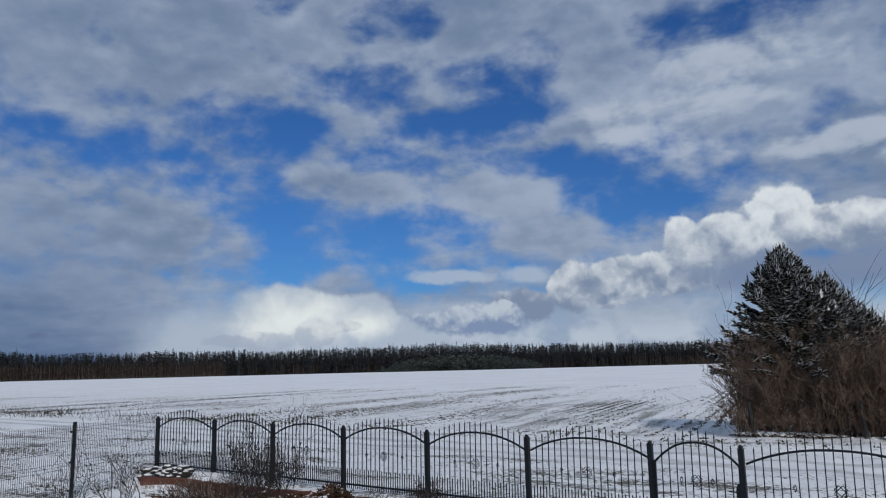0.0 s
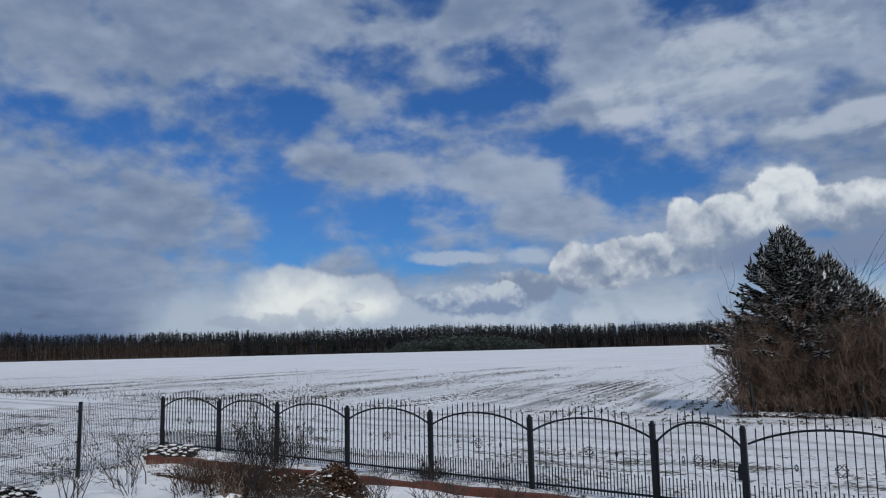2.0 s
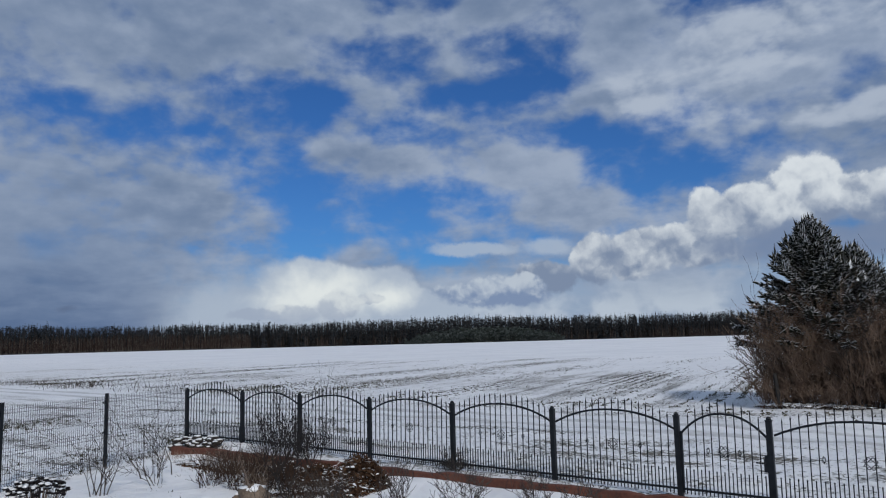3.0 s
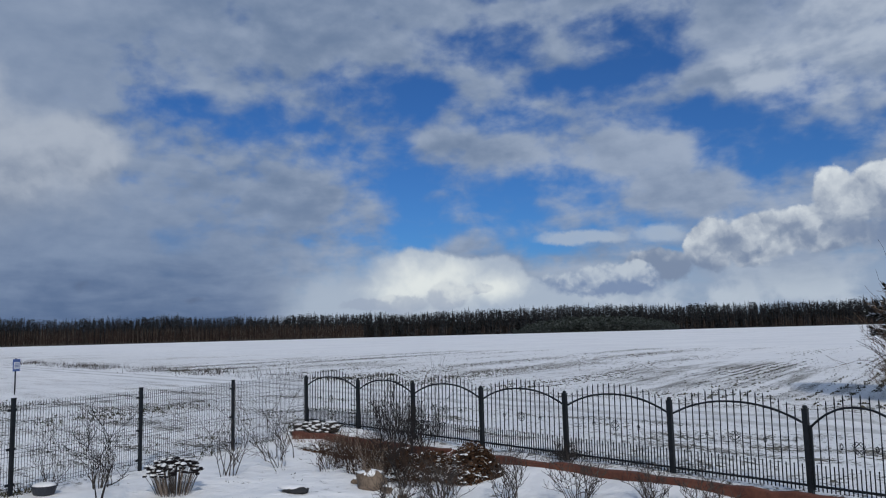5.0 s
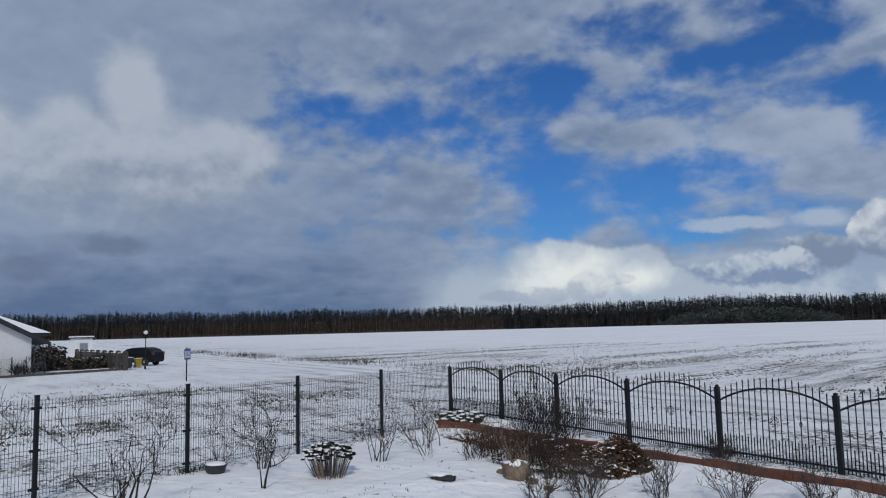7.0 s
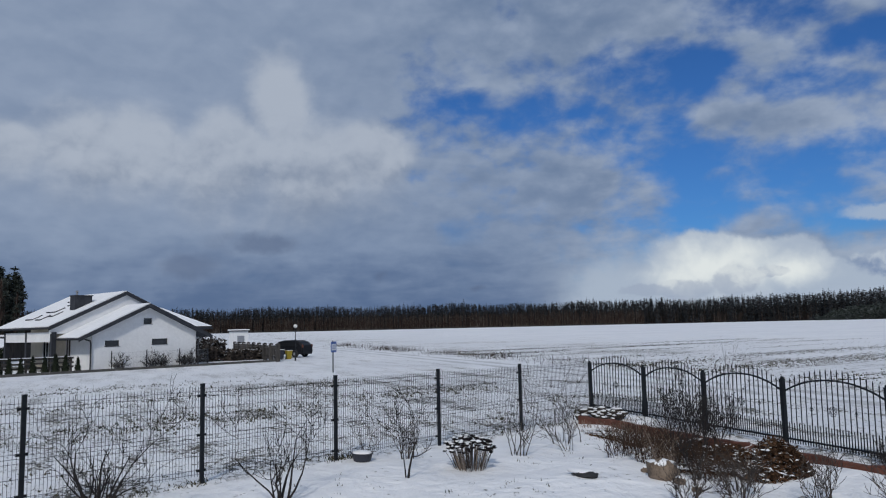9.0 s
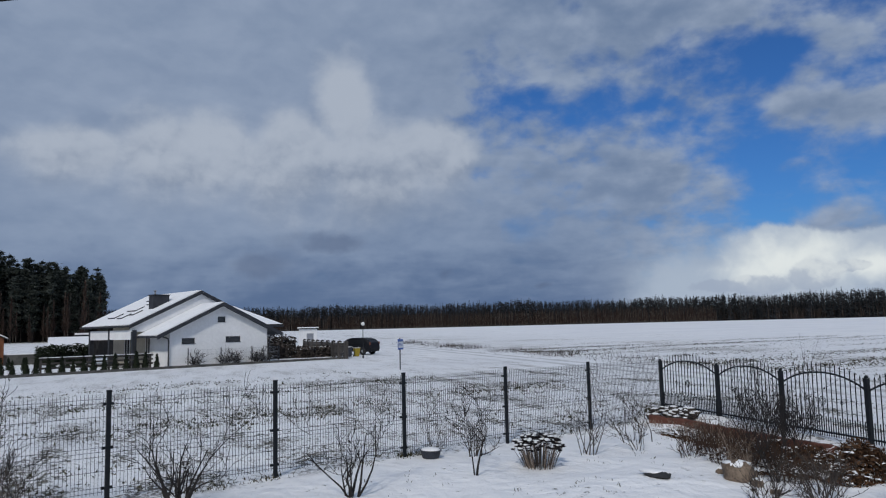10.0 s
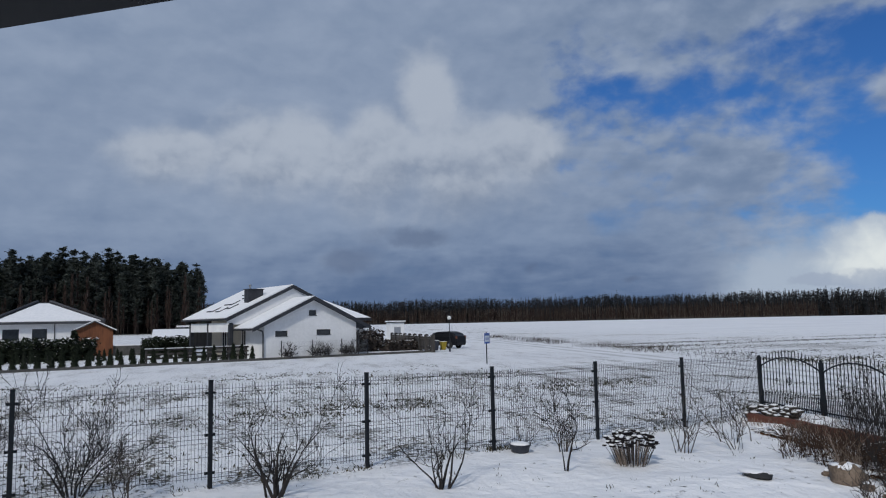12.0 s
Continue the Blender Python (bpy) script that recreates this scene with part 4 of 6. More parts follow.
def build_shed():
    s = thing("garden_shed", "brown boarded garden shed with snowy roof", "shed", pose(-70.0, -16.1, 0.1, 0, 0, 102))
    part("wall", wall_with_holes(-1.5, 1.5, lambda x: 2.9 - abs(x) * 0.5, [], 0.0, 0.08, 0.0), BROWNWOOD, s, "brown stained gable boards")
    for x in (-1.5, 1.42):
        part("wall", Mesh().box(x, x + 0.08, 0.08, 3.5, -0.2, 2.1), BROWNWOOD, s)
    for i in range(14):
        part("board", Mesh().box(-1.48 + 0.212 * i, -1.29 + 0.212 * i, -0.02, -0.002, -0.1, 2.82 - abs(-1.38 + 0.212 * i) * 0.5 - 0.06), BROWNWOOD, s)
    for d in (-1, 1):
        r = part("roof", slab([(0, -0.3, 3.0), (d * 1.8, -0.3, 2.1), (d * 1.8, 3.7, 2.1), (0, 3.7, 3.0)][::-d], 0.06), TILE, s)
        part("snow", slab([(d * 0.01, -0.28, 3.09), (d * 1.8, -0.28, 2.19), (d * 1.8, 3.68, 2.19), (d * 0.01, 3.68, 3.09)][::-d], 0.08), SNOW, r)
    c = thing("carport", "low open carport with snow on its flat roof", "carport", pose(-85.0, -9.3, 0.1, 0, 0, 96))
    c.scale = (0.75, 1.0, 1.22)
    part("roof", Mesh().box(-2.6, 3.0, 0, 4, 1.75, 1.9), SLATE, c)
    part("snow", Mesh().box(-2.65, 3.05, -0.05, 4.05, 1.90, 2.05), SNOW, c)
    part("back_wall", Mesh().box(-2.5, 2.9, 3.8, 3.95, -0.2, 1.75), GREYWOOD, c)
    for x in (-2.4, 0.2, 2.8):
        part("post", Mesh().box(x - 0.06, x + 0.06, 0.1, 0.22, -0.2, 1.75), GREYWOOD, c)
    b = thing("low_outbuilding", "low boarded outbuilding under a snow-covered lean-to roof", "outbuilding", pose(-79.4, -10.9, 0.0, 0, 0, 97.6))
    part("wall", Mesh().box(-1.85, 1.85, 0.25, 0.35, -0.2, 1.34), GREYWOOD, b, "weathered grey front boards")
    part("wall", Mesh().box(-1.85, 1.85, 3.6, 3.7, -0.2, 2.02), GREYWOOD, b)
    for x in (-1.85, 1.75):
        part("wall", slab([(x, 0.35, 1.36), (x + 0.1, 0.35, 1.36), (x + 0.1, 3.6, 1.98), (x, 3.6, 1.98)], 1.5), GREYWOOD, b)
    lean = part("roof", slab([(-2.0, 0.0, 1.40), (2.0, 0.0, 1.40), (2.0, 4.0, 2.16), (-2.0, 4.0, 2.16)], 0.07), SLATE, b)
    part("snow", slab([(-1.98, 0.02, 1.485), (1.98, 0.02, 1.485), (1.98, 3.98, 2.245), (-1.98, 3.98, 2.245)], 0.08), SNOW, lean)
    g = thing("garden_wall", "low dark garden wall capped with snow", "wall", pose(-70.85, -13.5, 0.0, 0, 0, 100.8))
    part("wall", Mesh().box(-1.85, 1.85, -0.1, 0.1, -0.2, 0.86), KERBSTONE, g)
    part("snow", Mesh().box(-1.88, 1.88, -0.14, 0.14, 0.863, 0.95), SNOW, g)
    k = thing("transformer_hut", "small white plastered utility hut with snow cap", "hut", pose(-86.0, 13.0, 0.0, 0, 0, 99))
    part("wall", Mesh().box(-0.85, 0.85, 0, 1.6, -0.2, 2.45), PLASTER, k)
    part("roof", Mesh().box(-1.0, 1.0, -0.15, 1.75, 2.45, 2.56), SLATE, k)
    part("snow", Mesh().box(-0.98, 0.98, -0.13, 1.73, 2.56, 2.68), SNOW, k)
    part("door", Mesh().box(-0.4, 0.4, -0.03, 0.0, 0.0, 1.95), STEEL, k)


build_shed()


def build_terrace_rail():
    t = thing("terrace_railing", "weathered wooden terrace railing with snow on top", "railing", HOUSE @ pose(-7.6, 1.2, 0.0))
    for i in range(6):
        part("post", Mesh().box(1.36 * i - 0.05, 1.36 * i + 0.05, -0.05, 0.05, -0.1, 0.98), GREYWOOD, t)
    for z in (0.3, 0.58, 0.86):
        part("rail", Mesh().box(-0.1, 6.95, -0.075, -0.052, z, z + 0.12), GREYWOOD, t)
    part("snow", Mesh().box(-0.1, 6.95, -0.09, 0.07, 0.985, 1.03), SNOW, t)


build_terrace_rail()


def build_slat_fence():
    f = thing("slat_fence", "weathered grey wooden slat fence beside the drive", "fence", pose(-58.3, 11.6, 0.0, 0, 0, 181))
    slat = Mesh().box(-0.045, 0.045, -0.012, 0.012, 0.12, 1.22).data("slat", GREYWOOD)
    for i in range(9):
        part("post", Mesh().box(2.5 * i - 0.15, 2.5 * i + 0.15, -0.15, 0.15, -0.1, 1.36).add([(2.5 * i + a, b, 1.363) for a, b in ((-0.18, -0.18), (0.18, -0.18), (0.18, 0.18), (-0.18, 0.18))] + [(2.5 * i, 0, 1.44)], [(3, 2, 1, 0), (0, 1, 4), (1, 2, 4), (2, 3, 4), (3, 0, 4)]), GREYWOOD, f)
    for z in (0.35, 1.0):
        part("rail", Mesh().box(0.0, 20.0, 0.02, 0.06, z, z + 0.08), GREYWOOD, f)
    for i in range(92):
        x = 0.2 + 0.215 * i
        if abs((x + 1.25) % 2.5 - 1.25) > 0.21:
            part("slat", slat, None, f, at=pose(x, 0, 0.02 * math.sin(i * 2.1)))
    part("snow", Mesh().box(0, 20, -0.02, 0.06, 1.245, 1.27), SNOW, f)


build_slat_fence()


def build_car():
    c = thing("parked_car", "black hatchback car parked on the snowy drive", "car", pose(-67.2, 14.25, 0.0, 0, 0, 226))
    c.scale = (1.0, 1.0, 1.04)
    # x along the length, nose at +x; side outline swept across the width
    prof = [(2.1, 0.30), (2.12, 0.58), (1.98, 0.80), (1.1, 0.94), (0.45, 1.36), (-0.1, 1.47), (-1.2, 1.46), (-1.75, 1.30), (-2.05, 0.98), (-2.1, 0.55), (-2.02, 0.28)]
    m = Mesh()
    rows = [(-0.88, 0.93), (-0.80, 1.0), (0.80, 1.0), (0.88, 0.93)]
    v = []
    for y, s in rows:
        for x, z in prof:
            tuck = 0.12 * max(0.0, (z - 0.95) / 0.5)
            v.append((x * s, y * (1 - tuck), 0.28 + (z - 0.28) * (s if z > 0.5 else 1)))
    n = len(prof)
    f = [(r * n + i, r * n + (i + 1) % n, (r + 1) * n + (i + 1) % n, (r + 1) * n + i) for r in range(3) for i in range(n)] + [tuple(range(n))[::-1], tuple(range(3 * n, 4 * n))]
    body = part("body", m.add(v, f), CARPAINT, c, "glossy black car body")
    for s in (-1, 1):
        part("side_window", slab([(0.35, s * 0.865, 1.28), (-1.45, s * 0.865, 1.30), (-1.6, s * 0.90, 0.99), (0.95, s * 0.90, 0.99)][::s], 0.02), CARGLASS, body)
        part("headlight", Mesh().lump((2.0, s * 0.62, 0.68), (0.10, 0.18, 0.07), 4, 0.05), LAMPGLASS, body)
        part("tail_light", Mesh().box(-2.08, -1.98, s * 0.78 - 0.08, s * 0.78 + 0.08, 0.85, 1.1), OXIDE, body)
        for x in (1.32, -1.28):
            w = part("wheel", Mesh().lathe([(0.2, -0.10), (0.31, -0.10), (0.33, -0.06), (0.33, 0.06), (0.31, 0.10), (0.2, 0.10)], 18), RUBBER, c, "black tyre", at=pose(x, s * 0.82, 0.32, 90, 0, 0))
            part("rim", Mesh().lathe([(0.03, -0.112), (0.2, -0.09), (0.2, 0.09), (0.03, 0.112)], 12), CHROME, w)
    part("windscreen", slab([(1.02, -0.72, 1.0), (0.48, -0.66, 1.37), (0.48, 0.66, 1.37), (1.02, 0.72, 1.0)], 0.015), CARGLASS, body)
    part("rear_window", slab([(-1.98, 0.68, 1.06), (-1.73, 0.62, 1.32), (-1.73, -0.62, 1.32), (-1.98, -0.68, 1.06)], 0.015), CARGLASS, body)


build_car()


def build_bins_lamp_sign():
    for x, y, mat, lab in ((-62.3, 13.3, YELLOW, "yellow wheeled refuse bin beside the fence"), (-62.0, 12.5, POTPLASTIC, "black wheeled refuse bin beside the fence")):
        b = thing("wheelie_bin", lab, "bin", pose(x, y, 0.0, 0, 0, 100), "bins by the drive")
        b.scale = (0.85, 0.85, 0.88) if mat is YELLOW else (1.1, 1.1, 1.0)
        part("tub", Mesh().add([(-0.2, -0.2, 0.05), (0.2, -0.2, 0.05), (0.2, 0.2, 0.05), (-0.2, 0.2, 0.05), (-0.27, -0.28, 0.78), (0.27, -0.28, 0.78), (0.27, 0.28, 0.78), (-0.27, 0.28, 0.78)], [(3, 2, 1, 0), (4, 5, 6, 7), (0, 1, 5, 4), (1, 2, 6, 5), (2, 3, 7, 6), (3, 0, 4, 7)]), mat, b)
        part("lid", Mesh().box(-0.29, 0.29, -0.31, 0.30, 0.785, 0.83), mat, b)
        part("snow", Mesh().box(-0.28, 0.28, -0.30, 0.29, 0.832, 0.86), SNOW, b)
        for s in (-1, 1):
            part("wheel", Mesh().tube([(s * 0.2, 0.24, 0.09), (s * 0.25, 0.24, 0.09)], 0.09, 10), RUBBER, b)
    l = thing("garden_lamp", "slim garden lamp post with white globe", "lamp post", pose(-58.9, 13.1, 0.0))
    part("pole", Mesh().lathe([(0.07, -0.05), (0.07, 0.2), (0.035, 0.24), (0.03, 2.55), (0.05, 2.58)], 8), IRON, l)
    part("globe", Mesh().lump((0, 0, 2.72), (0.16, 0.16, 0.15), 5, 0.0, 8, 12), LAMPGLASS, l, "white opal globe", smooth=True)
    s = thing("road_sign", "small blue information sign on a thin post", "sign", pose(-40.4, 11.04, 0.0, 0, 0, 139))
    part("post", Mesh().tube([(0, 0, -0.1), (0, 0, 1.74)], 0.032, 8), IRON, s)
    p = part("plate", Mesh().box(-0.34, 0.34, -0.05, -0.03, 1.12, 1.70), BLUEPAINT, s, "blue enamel sign plate")
    part("panel", Mesh().box(-0.28, 0.28, -0.056, -0.051, 1.22, 1.56), SIGNWHITE, p, "white square field")
    for z in (1.47, 1.40, 1.33):
        part("bar", Mesh().box(-0.2, 0.2, -0.06, -0.0565, z - 0.014, z + 0.014), BLUEPAINT, p)


build_bins_lamp_sign()

# ---- woods ----
def tri_clumps(r, centres, size, flat=0.6):
    """A bunch of small leaf-like triangles round each centre."""
    n = len(centres)
    a = r.normal(size=(n, 3, 3)) * size[:, None, None] * np.array([1, 1, flat])
    v = (centres[:, None, :] + a).reshape(-1, 3)
    return v, np.arange(3 * n).reshape(n, 3)


def cone_stem(h, r0, r1=0.02, n=4, lean=0.0):
    a = np.arange(n) * 2 * math.pi / n
    lo = np.stack([r0 * np.cos(a), r0 * np.sin(a), np.zeros(n)], 1)
    hi = np.stack([r1 * np.cos(a) + lean, r1 * np.sin(a), np.full(n, h)], 1)
    t = [(k, (k + 1) % n, n + (k + 1) % n) for k in range(n)] + [(k, n + (k + 1) % n, n + k) for k in range(n)]
    return np.concatenate([lo, hi]), np.array(t)


def pine_template(r, h, crown_from, width, count, piece):
    """Trunk with a ragged crown of many small clumps on limbs."""
    chunks = []
    v, t = cone_stem(h, 0.012 * h, 0.02)
    chunks.append((v, t, 0))
    c = []
    limbs = 22
    for i in range(limbs):
        z = h * (crown_from + (1 - crown_from) * (i + r.random()) / limbs)
        q = (z / h - crown_from) / (1 - crown_from)
        reach = width * (0.35 + 0.65 * math.sin(math.pi * min(1.0, 0.25 + 0.75 * (1 - q)))) * (0.55 + 0.6 * r.random()) * (1.05 - q * 0.92)
        a = r.random() * 2 * math.pi
        tip = np.array([reach * math.cos(a), reach * math.sin(a), z + 0.1 * reach])
        lv, lt = cone_stem(1.0, 0.006 * h, 0.01, 3)
        ax = tip - np.array([0, 0, z - 0.2])
        lv = np.stack([lv[:, 0] + ax[0] * lv[:, 2], lv[:, 1] + ax[1] * lv[:, 2], z - 0.2 + ax[2] * lv[:, 2]], 1)
        chunks.append((lv, lt, 0))
        k = max(3, count // limbs)
        s = r.random(k) ** 0.6
        c.append(np.array([0, 0, z - 0.2]) + ax * s[:, None] + r.normal(size=(k, 3)) * piece * np.array([1.0, 1.0, 0.55]))
    c.append(np.array([[0, 0, h]]) - np.array([0, 0, 1.0]) * r.random((10, 1)) * 0.12 * h)
    c = np.concatenate(c)
    v, t = tri_clumps(r, c, piece * (0.55 + 0.6 * r.random(len(c))), 0.55)
    chunks.append((v, t, 1))
    return chunks


def spire_template(r, h, width, count, piece):
    """A pointed conifer: short drooping clumps round a stem, narrowing to a leader."""
    q = r.random(count) ** 1.15
    ring = np.round(q * 16) / 16 + r.normal(size=count) * 0.012
    reach = width * (1 - q) ** 0.85 * (0.30 + 0.70 * r.random(count)) + 0.04
    a = r.random(count) * 2 * math.pi
    c = np.stack([reach * np.cos(a), reach * np.sin(a), h * np.clip(0.06 + 0.93 * ring, 0.03, 1.0) - 0.25 * reach], 1)
    v, t = tri_clumps(r, c, piece * (0.35 + 0.75 * (1 - q)), 0.6)
    return [(*cone_stem(h * 1.01, 0.012 * h, 0.03), 0), (v, t, 1)]


def bare_template(r, h, count, stout=None):
    """A bare young tree: stem and steep twigs."""
    chunks = [(*cone_stem(h, stout or 0.011 * h, 0.03, 3, r.normal() * 0.3), 2)]
    vs = []
    for i in range(count):
        z = h * (0.10 + 0.85 * r.random())
        a = r.random() * 2 * math.pi
        l = h * 0.22 * (1.15 - z / h)
        d = np.array([math.cos(a) * l * 0.55, math.sin(a) * l * 0.55, l])
        p = np.array([0.0, 0.0, z])
        w = np.array([-math.sin(a), math.cos(a), 0]) * 0.012 * h
        vs.append(np.stack([p - w, p + w, p + d]))
    v = np.concatenate(vs)
    chunks.append((v, np.arange(len(v)).reshape(-1, 3), 3))
    return chunks


def plant(templates, spots, r):
    """Joins turned and scaled copies of templates at spots (x, y, z, size)."""
    out = []
    for x, y, z, s in spots:
        a = r.random() * 2 * math.pi
        ca, sa = math.cos(a) * s, math.sin(a) * s
        for v, t, m in templates[r.integers(len(templates))]:
            q = np.stack([v[:, 0] * ca - v[:, 1] * sa + x, v[:, 0] * sa + v[:, 1] * ca + y, v[:, 2] * s + z], 1)
            out.append((q, t, m))
    return out


WOODS = [PINETRUNK, PINE, PALETRUNK, BROWNWOODS]


def at_bearing(a, d):
    return d * math.cos(radians(a)), d * math.sin(radians(a))


def build_far_wood():
    r = np.random.default_rng(21)
    pines = [spire_template(r, 15.4, 1.9 + 0.5 * r.random(), 210, 0.50) for _ in range(8)] + [pine_template(r, 14.4, 0.10, 2.0, 200, 0.45) for _ in range(2)]
    bare = [bare_template(r, 9.0, 60, 0.17) for _ in range(6)]
    spots, low = [], []
    for a in np.arange(84.0, 204.0, 0.078):
        for row in range(3):
            d = 430 + 20 * row + r.normal() * 5
            x, y = at_bearing(a + r.normal() * 0.1, d)
            big = 0.90 + 0.05 * math.sin(a * 0.9) * math.sin(a * 0.37 + 1) + 0.045 * r.normal()
            if a < 112:
                big -= 0.06
            if 122 < a < 129:
                big += 0.10
            spots.append((x, y, land_at(x, y) - 0.3, max(0.65, big)))
    for a in np.arange(84.0, 204.0, 0.085):
        thick = 1.0 if 141 < a < 178 else 0.6 if 96 < a < 111 else 0.10
        for row in range(3):
            if r.random() < thick:
                d = 412 + 7 * row + r.normal() * 3
                x, y = at_bearing(a + r.normal() * 0.05, d)
                low.append((x, y, land_at(x, y) - 0.2, (0.80 if thick == 1.0 else 0.5) + 0.12 * r.normal()))
    me = arrays("far_pine_wood", plant(pines, spots, r), [PINETRUNK, FARPINE])
    solo("far_pine_wood", me, None, "distant dark pine wood edging the snowy field", "forest", kind="stuff")
    me = arrays("far_bare_wood", plant(bare, low, r), WOODS)
    solo("far_bare_wood", me, None, "distant bare brown young trees before the pines", "forest", kind="stuff")
    # dark sheets closing the wood's gaps at eye height; inner shade painted in
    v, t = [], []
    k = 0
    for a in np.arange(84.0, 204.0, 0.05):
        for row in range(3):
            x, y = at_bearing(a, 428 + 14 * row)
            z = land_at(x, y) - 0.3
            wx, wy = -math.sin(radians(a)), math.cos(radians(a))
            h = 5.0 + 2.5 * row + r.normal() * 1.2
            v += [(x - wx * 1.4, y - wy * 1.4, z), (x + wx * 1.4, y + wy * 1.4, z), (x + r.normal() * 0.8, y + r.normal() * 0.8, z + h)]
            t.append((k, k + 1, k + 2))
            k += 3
    me = arrays("far_wood_filler", [(np.array(v), np.array(t), 0)], [WOODSHADE])
    solo("far_wood_filler", me, None, "dark filler sheets coloured as shade inside the distant wood", "undergrowth", kind="stuff")
    young = [pine_template(r, 5.0, 0.05, 1.9, 90, 0.5) for _ in range(4)]
    spots = []
    for a in np.arange(117.4, 129.6, 0.10):
        q = (a - 117.4) / 12.2
        tall = 0.35 + 0.9 * math.sin(math.pi * min(1, q * 1.05)) ** 0.6
        for row in range(4):
            x, y = at_bearing(a + r.normal() * 0.05, 372 + 6 * row + r.normal() * 2)
            spots.append((x, y, land_at(x, y) - 0.2, max(0.3, (0.75 + 0.14 * row) * tall + 0.10 * r.normal())))
    me = arrays("young_pine_thicket", plant(young, spots, r), [PINETRUNK, FROSTPINE])
    solo("young_pine_thicket", me, None, "low frosted thicket of young pines before the wood", "thicket", kind="stuff")


build_far_wood()


def build_near_wood():
    r = np.random.default_rng(33)
    pines = [pine_template(r, 20.0, 0.10 + 0.18 * r.random(), 3.2 + 0.9 * r.random(), 1700, 0.36) for _ in range(8)]
    bare = [bare_template(r, 15.0, 90) for _ in range(4)]
    spots, low = [], []
    for a in np.arange(185.6, 214.0, 0.38):
        for row in range(6):
            d = 218 + 9 * row + r.normal() * 3
            x, y = at_bearing(a + r.normal() * 0.2 + 0.25 * row, d)
            edge = min(1.0, 0.86 + (a - 185.6) * 0.04)
            tall = (1.05 + 0.08 * r.normal()) * edge * (0.70 + 0.25 * r.random() if row == 0 else 1.0)
            spots.append((x, y, land_at(x, y) - 0.3, tall))
        x, y = at_bearing(a + r.normal() * 0.2, 211 + r.normal() * 2)
        low.append((x, y, land_at(x, y) - 0.3, 0.8 + 0.2 * r.normal()))
    solo("near_pine_wood", arrays("near_pine_wood", plant(pines, spots, r), WOODS), None, "tall dark pine wood behind the houses, lightly snowed", "forest", kind="stuff")
    solo("near_bare_wood", arrays("near_bare_wood", plant(bare, low, r), WOODS), None, "bare young trees along the pine wood's edge", "forest", kind="stuff")
    # tall dark sheets behind the trunks, coloured as the wood's shaded depth
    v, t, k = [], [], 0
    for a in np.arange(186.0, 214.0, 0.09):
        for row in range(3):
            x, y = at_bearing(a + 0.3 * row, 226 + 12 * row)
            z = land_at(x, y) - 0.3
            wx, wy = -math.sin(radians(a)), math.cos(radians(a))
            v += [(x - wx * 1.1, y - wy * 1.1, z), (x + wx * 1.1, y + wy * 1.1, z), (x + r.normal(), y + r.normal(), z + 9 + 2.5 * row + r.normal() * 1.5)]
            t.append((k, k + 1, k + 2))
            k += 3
    solo("near_wood_filler", arrays("near_wood_filler", [(np.array(v), np.array(t), 0)], [WOODSHADE]), None, "dark filler sheets coloured as shade between the pine trunks", "undergrowth", kind="stuff")


build_near_wood()


# ---- hedges and small conifers by the houses ----
def conifer_mesh(r, h, w, count):
    q = r.random(count)
    z = h * q
    rad = w * (1 - q) ** 0.8 * (0.45 + 0.55 * np.sqrt(r.random(count))) + 0.015
    a = r.random(count) * 2 * math.pi
    c = np.stack([rad * np.cos(a), rad * np.sin(a), z + 0.04], 1)
    v, t = tri_clumps(r, c, np.full(count, 0.03) * (0.7 + 0.6 * r.random(count)), 1.5)
    core = cone_stem(h * 0.93, w * 0.82, 0.01, 9)
    return [(v, t, 1), (core[0] + np.array([0, 0, 0.05]), core[1], 1), (*cone_stem(h * 0.3, 0.03, 0.02), 0)]


